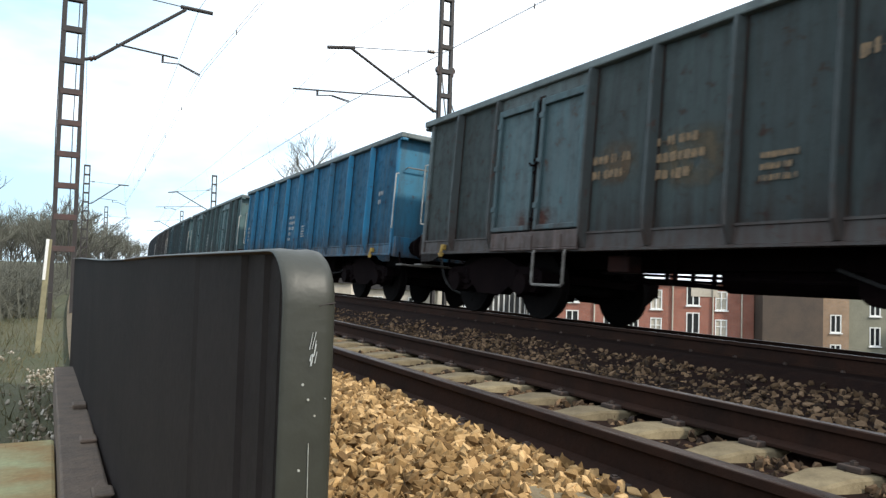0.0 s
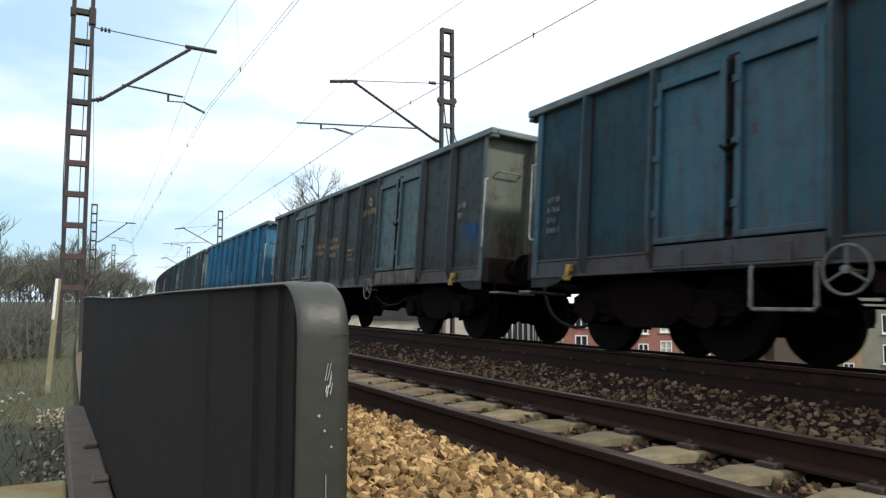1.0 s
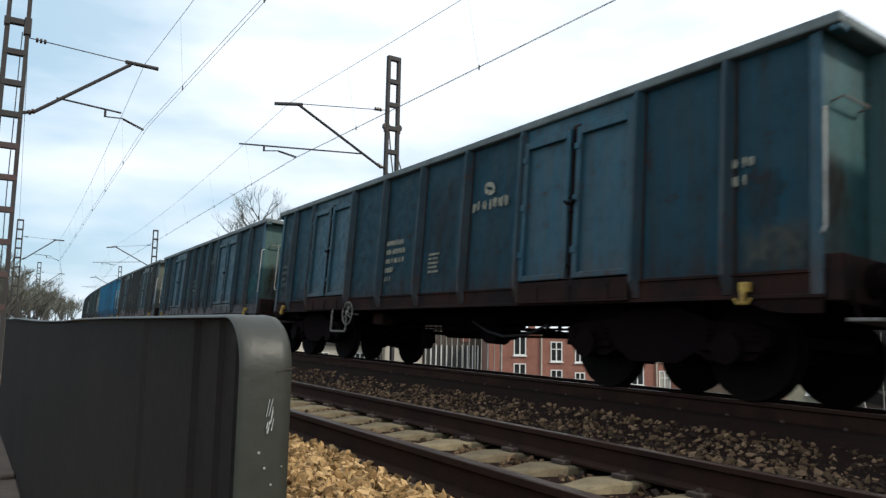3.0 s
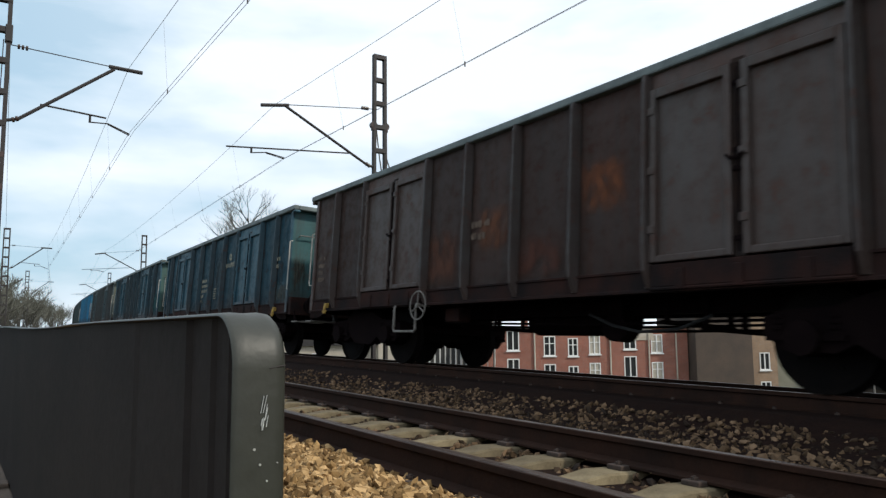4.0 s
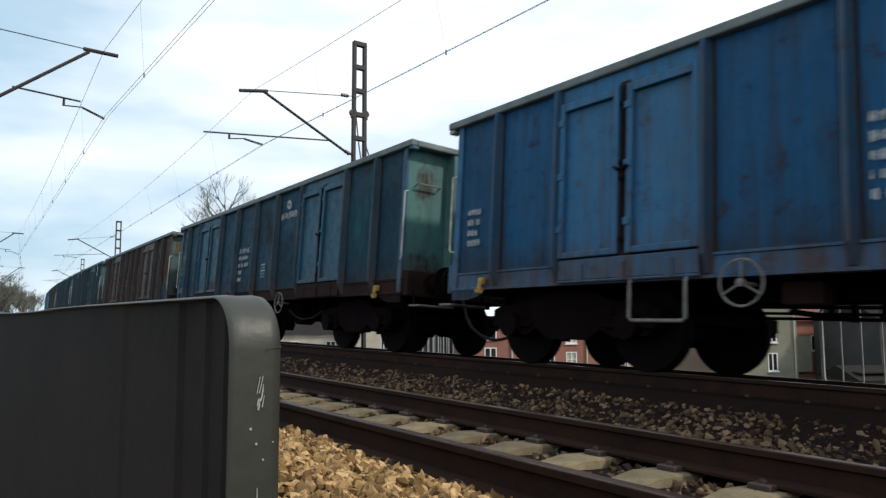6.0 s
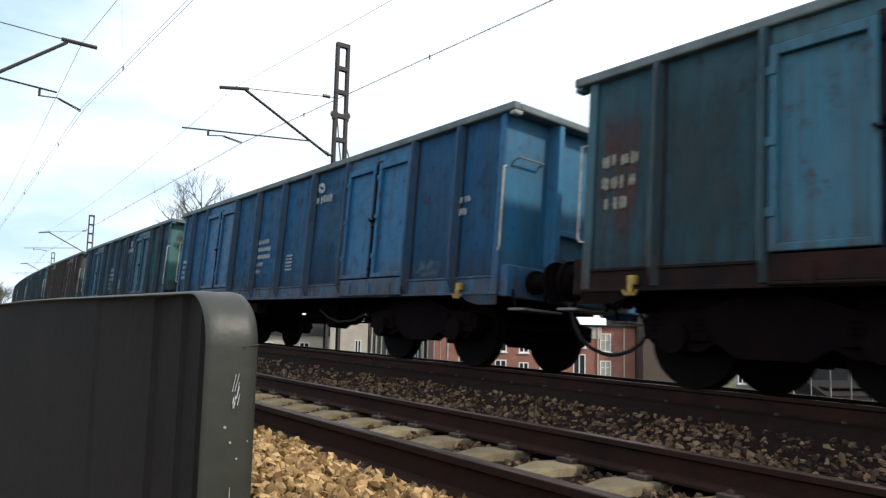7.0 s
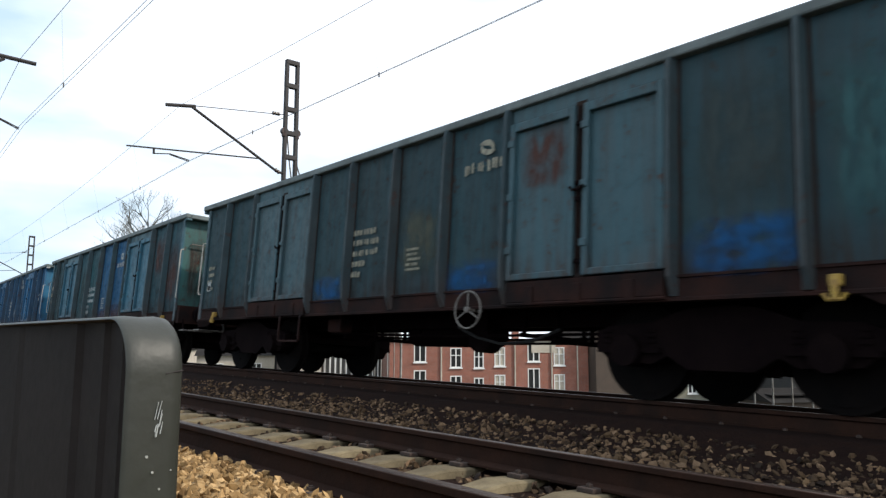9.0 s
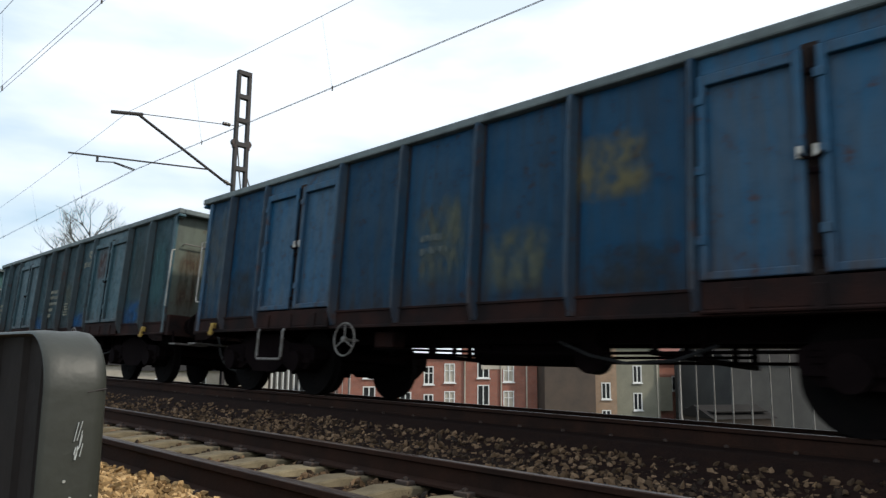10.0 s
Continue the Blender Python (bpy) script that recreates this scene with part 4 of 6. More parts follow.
# colour, end colour, handwheel place along the side, emblem paint, lettering paint
WAGONS = {
    -8: ((0.06, 0.08, 0.09), None, 2.0, None, WHITE), -7: ((0.05, 0.08, 0.10), None, 2.0, None, WHITE), -6: ((0.06, 0.085, 0.09), None, -1.9, None, WHITE),
    -5: ((0.045, 0.08, 0.11), None, 2.0, None, WHITE), -4: ((0.075, 0.07, 0.068), None, 2.0, None, OCHRE), -3: ((0.04, 0.11, 0.13), None, 2.0, None, WHITE),
    -2: ((0.10, 0.19, 0.20), None, -1.9, None, WHITE), -1: ((0.012, 0.225, 0.42), (0.04, 0.25, 0.42), 2.0, None, WHITE),
    0: ((0.096, 0.130, 0.132), (0.15, 0.17, 0.13), -1.95, OCHRE, OCHRE), 1: ((0.017, 0.104, 0.150), (0.07, 0.165, 0.15), 1.95, FADED, FADED),
    2: ((0.006, 0.094, 0.145), (0.035, 0.13, 0.14), 2.2, CREAM, CREAM), 3: ((0.088, 0.047, 0.036), (0.055, 0.155, 0.155), 2.1, None, RUST),
    4: ((0.001, 0.094, 0.168), (0.07, 0.20, 0.19), -1.85, WHITE, WHITE), 5: ((0.005, 0.150, 0.335), (0.02, 0.20, 0.38), 2.1, WHITE, WHITE),
    6: ((0.040, 0.150, 0.195), (0.05, 0.185, 0.18), -2.03, WHITE, WHITE), 7: ((0.046, 0.118, 0.146), (0.15, 0.18, 0.14), -1.63, CREAM, CREAM),
    8: ((0.003, 0.095, 0.205), (0.09, 0.11, 0.11), 2.07, None, OCHRE), 9: ((0.04, 0.11, 0.15), None, 2.0, None, WHITE), 10: ((0.05, 0.10, 0.13), None, 2.0, None, WHITE),
}
LABELS = {-1: "bright blue four-axle open freight wagon", 0: "grey-green four-axle open freight wagon with faded orange lettering", 1: "dirty teal-blue four-axle open freight wagon with peeling paint",
          2: "teal four-axle open freight wagon with white lettering", 3: "rust-brown four-axle open freight wagon with a peeling pale end", 4: "blue-teal four-axle open freight wagon with a pale green end",
          5: "clean bright blue four-axle open freight wagon", 6: "dark teal four-axle open freight wagon with blue middle panels", 7: "grey-teal four-axle open freight wagon with blue repainted patches",
          8: "dark blue four-axle open freight wagon with worn ochre patches"}


RUSTY, FRESH, CHALK, SOOT = (0.13, 0.045, 0.028), (0.010, 0.12, 0.34), (0.15, 0.16, 0.10), (0.035, 0.040, 0.042)
RP, BP, GP, SP = "rust-red patch where paint has peeled", "fresh blue repainted patch", "chalky pale worn patch", "dark grime run down the side"
# worn places on each wagon's side: along it from, to, height from, to, colour
STAINS = {
    0: (("repainted_patch", BP, -6.25, -5.62, 1.45, 1.85, FRESH), ("rust_patch", RP, 2.6, 3.6, 1.15, 1.50, RUSTY), ("worn_patch", GP, 0.0, 1.0, 1.45, 2.2, (0.16, 0.12, 0.07)),
        ("worn_patch", GP, 1.2, 2.0, 1.6, 2.2, (0.18, 0.12, 0.07)), ("grime", SP, -2.0, -1.1, 1.1, 3.0, SOOT)),
    1: (("grime", SP, -2.1, -1.0, 1.1, 2.9, SOOT), ("worn_patch", GP, -6.2, -5.3, 1.2, 2.0, (0.03, 0.15, 0.15)), ("grime", SP, 5.4, 6.2, 1.1, 2.6, SOOT)),
    2: (("grime", SP, -6.0, -5.6, 1.5, 2.1, SOOT), ("worn_patch", GP, -6.3, -5.5, 1.1, 1.6, (0.10, 0.10, 0.08)), ("grime", SP, -1.0, -0.1, 1.1, 3.0, SOOT), ("grime", SP, 5.5, 6.2, 1.2, 2.4, SOOT)),
    3: (("rust_patch", RP, -1.85, -1.10, 1.75, 2.45, (0.26, 0.085, 0.032)), ("rust_patch", RP, 0.1, 0.85, 1.5, 2.2, (0.20, 0.075, 0.035)), ("rust_patch", RP, -6.1, -5.4, 1.8, 2.4, (0.17, 0.065, 0.035)),
        ("repainted_patch", BP, -6.3, -5.2, 1.10, 1.62, (0.02, 0.14, 0.22)), ("rust_patch", RP, 1.2, 2.1, 1.1, 2.0, (0.15, 0.06, 0.035)), ("grime", SP, -5.2, -4.3, 1.1, 3.0, SOOT), ("rust_patch", RP, -0.9, 0.0, 1.1, 1.7, RUSTY)),
    4: (("grime", SP, -1.2, -0.1, 1.9, 3.1, SOOT), ("grime", SP, -2.4, -1.2, 1.1, 2.4, (0.02, 0.05, 0.08)), ("worn_patch", GP, -5.4, -4.4, 1.3, 2.8, (0.02, 0.14, 0.17)), ("worn_patch", GP, 5.5, 6.25, 2.08, 2.42, (0.26, 0.28, 0.24)), ("worn_patch", GP, 5.85, 6.25, 1.55, 2.10, (0.12, 0.2, 0.22)), ("rust_patch", RP, 2.4, 3.3, 1.1, 1.5, RUSTY)),
    5: (("worn_patch", GP, -5.3, -4.5, 1.1, 1.4, (0.12, 0.2, 0.28)), ("grime", SP, -2.3, -1.2, 1.1, 1.9, (0.03, 0.07, 0.13))),
    6: (("rust_patch", RP, 5.5, 6.3, 1.2, 2.9, (0.12, 0.05, 0.045)), ("grime", SP, 4.4, 5.5, 1.1, 3.0, (0.05, 0.07, 0.075)), ("grime", SP, 1.2, 2.4, 1.1, 2.9, (0.05, 0.085, 0.085)), ("worn_patch", GP, 0.0, 1.2, 1.2, 3.1, (0.035, 0.15, 0.17)),
        ("rust_patch", RP, -2.4, -1.3, 1.05, 1.45, RUSTY), ("rust_patch", RP, -5.4, -4.5, 1.9, 2.9, RUSTY), ("rust_patch", RP, -6.25, -5.5, 1.2, 2.7, RUSTY), ("rust_patch", RP, -1.2, -0.1, 1.08, 1.3, RUSTY)),
    7: (("repainted_patch", BP, -5.40, -4.20, 1.05, 1.62, FRESH), ("repainted_patch", BP, 1.10, 2.05, 1.05, 1.50, FRESH), ("repainted_patch", BP, -2.05, -1.05, 1.05, 1.50, FRESH), ("rust_patch", RP, -3.02, -2.25, 2.1, 2.92, RUSTY),
        ("worn_patch", GP, -1.0, -0.1, 1.3, 2.3, (0.13, 0.14, 0.10)), ("worn_patch", GP, -6.2, -5.4, 1.3, 2.9, (0.06, 0.17, 0.18)), ("grime", SP, -5.3, -4.3, 1.6, 3.0, (0.06, 0.085, 0.085))),
    8: (("worn_patch", GP, 0.05, 1.05, 1.25, 2.45, CHALK), ("worn_patch", GP, -1.05, -0.1, 1.15, 1.95, CHALK), ("worn_patch", GP, -2.15, -1.2, 1.95, 2.7, (0.22, 0.19, 0.08)), ("worn_patch", GP, 5.5, 6.3, 1.3, 3.1, (0.13, 0.15, 0.14)),
        ("grime", SP, -2.4, -1.4, 1.1, 1.6, SOOT), ("grime", SP, 4.5, 5.4, 1.1, 1.9, SOOT)),
}


def dress_wagon(w, n, rng):
    col, end, hw, emblem, letters = WAGONS[n]
    w["label"] = LABELS.get(n, "weathered four-axle open freight wagon in dull paint")
    for o in w.children:
        k = rng.uniform(0.82, 1.12)
        if o.name.startswith("door_leaf"):
            k = 0.94 + 0.1 * (k - 0.97)
        c = [v * k for v in col]
        if o.name.startswith(("end_wall", "end_beam", "end_post")) and end:
            c = [v * k for v in end]
        if n == 6 and o.name.startswith("side_panel") and o.location.x < 0 and -2.6 < o.location.y < -1.0:
            c = [0.004, 0.168, 0.37]
        if n == 6 and o.name.startswith("door_leaf"):
            c = [0.03, 0.165, 0.25]
        # shaded rib flanks put into the paint; wagon -1 gets lighter, sunlit ones
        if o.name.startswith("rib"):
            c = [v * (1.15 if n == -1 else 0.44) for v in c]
        if o.name.startswith(("side_sill", "door_flap", "corner_skirt")):
            q = 0.2 if n in (-1, 5) else (0.55 if n in (0, 1) else 0.93)
            c = [v * (1 - q) + e * q for v, e in zip(c, (0.050, 0.023, 0.017))]
            if n not in (-1, 0, 1, 5):
                o.material_slots[0].link = "OBJECT"
                o.material_slots[0].material = SILL
        if n == 0 and o.name.startswith("door_leaf"):
            c = [0.068, 0.125, 0.140]
        if n == 0 and o.name.startswith("door_flap"):
            c = [0.17, 0.12, 0.105]
        if o.name.startswith("buffer_beam") and n in (-1, 5):
            o.material_slots[0].link = "OBJECT"
            o.material_slots[0].material = PAINT
        if o.name.startswith("rim_gusset") and n == 5:
            c = [0.50, 0.54, 0.54]
        if n == 3 and o.name.startswith("door_leaf"):
            c = [0.066, 0.039, 0.030]
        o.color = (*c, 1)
    hz, hr = {6: (0.75, 0.175), 7: (0.87, 0.21), 8: (0.73, 0.205), 3: (0.88, 0.21)}.get(n, (0.82, 0.20))
    part("handwheel", handwheel(hr), GREY_IRON, w, "three-spoked brake handwheel", Matrix.Translation((-1.43, hw, hz)))
    y, zb = {0: (2.69, 0.45), 2: (2.65, 0.5), 4: (4.1, 0.5), 5: (3.0, 0.5), 6: (2.96, 0.42), 8: (3.89, 0.47), -1: (3.0, 0.5)}.get(n, (2.55, 0.5))
    bm = tube(BM(), [(-1.33, y - 0.32, 0.96), (-1.38, y - 0.32, 0.86), (-1.38, y - 0.32, zb + 0.03), (-1.38, y - 0.29, zb), (-1.38, y + 0.29, zb), (-1.38, y + 0.32, zb + 0.03), (-1.38, y + 0.32, 0.86), (-1.33, y + 0.32, 0.96)], 0.019, 6)
    if n == 6:
        tube(bm, [(-1.38, y - 0.32, 0.69), (-1.38, y + 0.32, 0.69)], 0.019, 6)
    part("step_stirrup", bm, SILL if n in (4, 6, 7) else GREY_IRON, w, "bent bar step below the door")
    if n < -3:
        return
    rr = random.Random(40 + n)
    if n == 0:          # faded words across two bays
        letter_lines(w, 2.0, 2.02, (7, 6), 0.12, rr, OCHRE, "faded orange lettering")
        letter_lines(w, 0.98, 2.10, (6, 7, 5), 0.12, rr, OCHRE, "faded orange lettering")
        letter_lines(w, -0.30, 1.76, (7, 6, 7), 0.07, rr, OCHRE, "block of small faded lettering")
    elif n == 3:
        letter_lines(w, 0.95, 2.0, (5, 4), 0.11, rr, RUST, "ghost of old lettering")
    elif n == 8:
        letter_lines(w, 0.88, 1.95, (5, 6), 0.10, rr, FADED, "ghost of old lettering")
    else:
        ly, lz = {4: (1.09, 2.14), 6: (1.12, 2.00), 5: (1.10, 2.10), 7: (0.95, 2.10)}.get(n, (1.08 if n in PATTERN_B else 0.92, 2.04))
        if n in (4, 6):
            printed(w, "31 RIV MC", ly, lz, 0.115, letters, "worn white lettering")
            letter_lines(w, ly, lz - 0.175, (8, 8, 3, 3), 0.11, rr, letters, "worn lines of lettering")
        else:
            letter_lines(w, ly, lz, (7, 8, 8, 4, 3), 0.10, rr, letters, "worn lines of lettering")
        sy, sz = {4: (-0.42, 1.70), 6: (-0.40, 1.64)}.get(n, (-0.30, 1.72))
        letter_lines(w, sy, sz, (8, 7, 8, 7, 8), 0.044, rr, letters, "block of small lettering")
    if n in (0, 2, 5, -1):
        letter_lines(w, -5.5, 2.18, (3, 2), 0.11, rr, letters, "small worn lettering")
    if n == 6:
        letter_lines(w, 6.12, 2.30, (4, 4, 3), 0.15, rr, CREAM, "sprayed pale scrawl over peeled paint")
    elif n == 4:
        letter_lines(w, 6.20, 2.02, (3, 3, 2), 0.12, rr, FADED, "small worn lettering")
    elif n not in (0, 8):
        letter_lines(w, 6.05, 1.95, (4, 4, 3, 4), 0.09, rr, FADED if n in (1, 2) else letters, "small worn lettering")
    if emblem:
        ey, ez = {2: (-1.76, 2.50), 4: (-1.77, 2.84), 5: (-1.49, 2.84), 6: (-1.92, 2.68), 7: (-1.74, 2.79)}.get(n, (-1.55, 2.70))
        for sgn in (1, -1):
            part("emblem_crescent", crescent(sgn), emblem, w, "worn painted emblem", Matrix.Translation((-1.3315, ey, ez)))
        part("emblem_word", line_of_bars(0.37, -0.14, 7, 0.155, random.Random(5)), emblem, w, "worn painted word below the emblem", Matrix.Translation((-1.3315, ey, ez)))
    for name, label, y0, y1, z0, z1, colour in STAINS.get(n, ()):
        stain(w, name, label, y0, y1, z0, z1, colour, -1.3335 if 2.2 < abs((y0 + y1) / 2) < 4.2 else -1.329)
    for x0, x1, z0, z1, colour in {3: ((-1.28, -0.6, 1.1, 2.3, (0.10, 0.045, 0.03)), (-1.25, -0.9, 2.45, 3.0, (0.20, 0.09, 0.03)), (-0.46, 0.46, 1.1, 1.8, SOOT)), 7: ((-1.25, -0.7, 1.2, 2.6, (0.12, 0.06, 0.03)), (-0.46, 0.46, 1.1, 1.7, SOOT)),
                                   4: ((-1.28, -0.6, 1.1, 1.6, (0.09, 0.04, 0.03)), (-1.2, -0.8, 2.3, 2.9, (0.10, 0.06, 0.04))), 1: ((-1.25, -0.6, 1.2, 2.2, (0.10, 0.06, 0.03)),), 2: ((-1.28, -0.9, 1.1, 2.2, (0.10, 0.06, 0.03)),),
                                   6: ((-1.25, -0.6, 1.2, 2.8, (0.08, 0.04, 0.03)),), 0: ((-1.25, -0.6, 1.1, 2.0, (0.10, 0.05, 0.03)),)}.get(n, ()):
        end_stain(w, "rusty peeling place on the end wall", x0, x1, z0, z1, colour)
    if n == 4:          # framed mark by the corner
        for r in range(2):
            part("frame_mark", box(BM(), -1.3335, -1.3295, 5.88, 6.22, 1.36 - 0.11 * r, 1.372 - 0.11 * r), WHITE, w, "white framed mark")
        for k in range(4):
            part("frame_mark", box(BM(), -1.3335, -1.3295, 5.88 + 0.1093 * k, 5.892 + 0.1093 * k, 1.262, 1.36), WHITE, w, "white framed mark")
    if n == 7:
        plate = part("label_plate", box(BM(), -1.336, -1.330, 5.88, 6.015, 1.45, 1.64, 0.002), WHITE, w, "small white label plate")
        part("label_field", box(BM(), -1.3385, -1.3365, 5.905, 5.99, 1.475, 1.56), UNDER, plate, "dark field on the label")
    if n == 8:
        for y in (3.35, 3.47, -3.35, -3.47):
            part("door_catch", box(BM(), -1.405, -1.365, y - 0.02, y + 0.02, 2.05, 2.15, 0.006), HANDRAIL, w, "small bare metal door catch")


# ---- overhead line ----
STATIONS = (-26.0, 18.17, 62.2, 106.0, 150.0)
CW, MW = 5.22, 6.72      # contact and messenger wire at a support, above the near rail


def build_mast(s, side):
    """A two-legged batten mast with its bracket; side -1 stands left of the near track, +1 right of the far one."""
    lat = -2.63 if side < 0 else B0 + 2.92
    top = 9.6 if side < 0 else 8.75
    if s > 40:
        top = 8.35
    m = thing("catenary_mast", "tall two-legged steel batten mast with a cable bracket", "catenary mast", level_frame(s, lat), "masts of the overhead line")
    foot = -1.0
    half = 0.19 if side < 0 else 0.17
    for x in (-1, 1):
        bm = BM()
        prof = [(-0.045, -0.03), (0.045, -0.03), (0.045, 0.03), (-0.045, 0.03)]
        rows = []
        for z in (foot, 3.0, top):
            off = x * (half + 0.03 * (top - z) / (top - foot))
            rows.append([bm.verts.new((off + px, py * 2.2, z)) for px, py in prof])
        for a, b in zip(rows, rows[1:]):
            for k in range(4):
                bm.faces.new((a[k], a[(k + 1) % 4], b[(k + 1) % 4], b[k]))
        bm.faces.new(rows[-1])
        part("leg", bm, MAST, m)
    z, k = top - 0.06, 0
    while z > 0.3:
        bw = half + 0.04
        bm = box(BM(), -bw, bw, -0.075, 0.075, z - 0.065, z + 0.065, 0.006)
        part("batten", bm, MAST_RED if (side < 0 and s < 40 and z < 4.7) else MAST, m)
        z -= 0.72
        k += 1
    part("footing", box(BM(), -0.45, 0.45, -0.4, 0.4, foot - 0.2, foot + 0.25, 0.03), CONCRETE, m)
    d = -side                      # the bracket reaches towards its track
    x0 = d * (half + 0.05)
    reach = 3.04 if side < 0 else 3.61
    knee = 2.40 if side < 0 else 2.95
    part("strut", tube(BM(), [(x0, 0, 5.30), (x0 + d * 0.22, 0, 5.36), (d * knee, 0, 6.90 if side < 0 else 6.72)], 0.04, 8), MAST, m, "dark tubular bracket strut")
    part("strut_tip", tube(BM(), [(d * (knee - 0.12), 0, 6.95 if side < 0 else 6.74), (d * reach, 0, 6.93 if side < 0 else 6.62)], 0.05, 8), MAST, m)
    part("stay", tube(BM(), [(x0, 0, 7.06), (d * knee, 0, 6.95 if side < 0 else 6.74)], 0.012, 6), MAST, m)
    bm = BM()
    for q in (0.30, 0.38, 0.46):
        disc(bm, (d * (q + 0.1), 0, 7.05 - 0.02 * q), (1, 0, 0), 0.055, 0.05, 12)
    part("insulator", bm, INSUL, m, "ribbed brown porcelain insulator")
    bm = BM()
    for q in (0.24, 0.31):
        disc(bm, (d * (half + q - 0.06), 0, 5.33 + (q - 0.24) * 0.5), (1, 0, 0.3), 0.06, 0.05, 12)
    part("insulator", bm, INSUL, m, "ribbed brown porcelain insulator")
    if side < 0:
        tb = [(d * 0.88, 0, 5.77), (d * 2.27, 0, 5.66)]
        br, end = d * 1.92, (d * 2.80, 0, CW + 0.12)
    else:
        tb = [(d * 0.98, 0, 5.62), (d * 4.52, 0, 5.36)]
        br, end = d * 3.85, (d * 2.93, 0, CW + 0.02)
    part("registration_tube", tube(BM(), tb, 0.022, 6), MAST, m)
    bm = tube(BM(), [(br, 0, 5.66 if side < 0 else 5.42), (br, 0, 5.50 if side < 0 else 5.26)], 0.03, 6)
    midx = br + (end[0] - br) * 0.45
    tube(bm, [(br, 0, 5.51 if side < 0 else 5.27), (midx, 0, 5.53 if side < 0 else 5.33), end], 0.016, 6)
    tube(bm, [(midx, 0.05, 5.52 if side < 0 else 5.32), (end[0], 0.05, end[2] - 0.02)], 0.012, 6)
    part("registration_arm", bm, MAST, m)
    if side > 0 and s < 40:
        for x in (-0.2, 0.2):
            bm = BM()
            disc(bm, (x, 0, 6.57), (0, 1, 0), 0.11, 0.12, 14)
            disc(bm, (x, 0, 6.46), (0, 0, 1), 0.08, 0.1, 10)
            part("switch_insulator", bm, INSUL, m, "dark insulator on the mast")
        part("jumper_cable", tube(BM(), [(0.17, 0.0, 6.45), (0.24, 0, 5.6), (0.5, 0, 4.9)], 0.02, 6), WIRE, m)
        part("jumper_cable", tube(BM(), [(-0.1, 0, 6.45), (0.0, 0, 5.6), (0.1, 0, 5.0)], 0.02, 6), WIRE, m)
    if side < 0 and s < 40:
        part("clamp", box(BM(), -0.27, -0.15, -0.1, 0.1, 7.25, 7.45, 0.02), MAST, m)
        part("clamp", box(BM(), 0.12, 0.27, -0.1, 0.1, 7.1, 7.5, 0.02), MAST, m)
        part("earth_rod", tube(BM(), [(-0.24, 0, 7.3), (-0.27, 0, 3.5), (-0.22, 0, 0.2)], 0.012, 6), WIRE, m)
        part("earth_rod", tube(BM(), [(0.1, 0.1, 7.2), (0.07, 0.1, 3.5), (0.1, 0.1, 0.2)], 0.012, 6), WIRE, m)
    return m


def wire_at(s, lat, z, sag):
    """Wires run straight from support to support, with a sag."""
    for a, b in zip(STATIONS, STATIONS[1:]):
        if a <= s <= b:
            u = (s - a) / (b - a)
            p = level_frame(a, lat, z).translation.lerp(level_frame(b, lat, z).translation, u)
            p.z -= 4 * sag * u * (1 - u)
            return p
    return level_frame(s, lat, z).translation


def build_wires():
    # messenger: place across and height at a support; contact wires likewise
    for ml, mz, cl, cz in ((0.08, 6.97, 0.20, 5.36), (B0 - 0.30, 6.70, B0 - 0.03, 5.19)):
        ss = [float(s) for s in np.arange(-25.9, 149.9, 2.0)]
        w = thing("catenary", "thin overhead wires hung in a shallow sag above the track", "overhead wire", group="overhead lines")
        part("messenger_wire", tube(BM(), [wire_at(s, ml, mz, 0.42) for s in ss], 0.0055, 5), WIRE, w)
        for k in (-0.05, 0.05):
            part("contact_wire", tube(BM(), [wire_at(s, cl + k, cz + (0.05 if k > 0 else 0), 0.02) for s in ss], 0.0046, 5), WIRE, w)
        for a in STATIONS[:-1]:
            for u in (0.1, 0.22, 0.34, 0.46, 0.58, 0.7, 0.82, 0.93):
                s = a + 44 * u * 0.99
                top, bot = wire_at(s, ml, mz, 0.42), wire_at(s, cl, cz, 0.02)
                bm = tube(BM(), [top, bot], 0.0018, 4)
                tube(bm, [bot + Vector((0, 0, 0.06)), bot - Vector((0, 0, 0.03))], 0.014, 5)
                part("dropper", bm, WIRE, w)
    g = thing("guy_wire", "thin slack earth wire running back from the mast", "overhead wire")
    part("strand", tube(BM(), [level_frame(18.3, -2.40, 7.0).translation, level_frame(36, -2.2, 5.6).translation, level_frame(62.2, -2.63, 5.4).translation], 0.006, 5), WIRE, g)


# ---- town below the embankment ----
FAC_N, FAC_U = Vector((0.5, 0.8660254, 0)), Vector((0.8660254, -0.5, 0))


def facade_frame(u, depth=62.0):
    """Local x runs along the street front, local -y faces the railway."""
    o = FAC_N * depth + FAC_U * u
    return Matrix.Translation((o.x, o.y, 0)) @ Matrix.Rotation(radians(-30), 4, "Z")


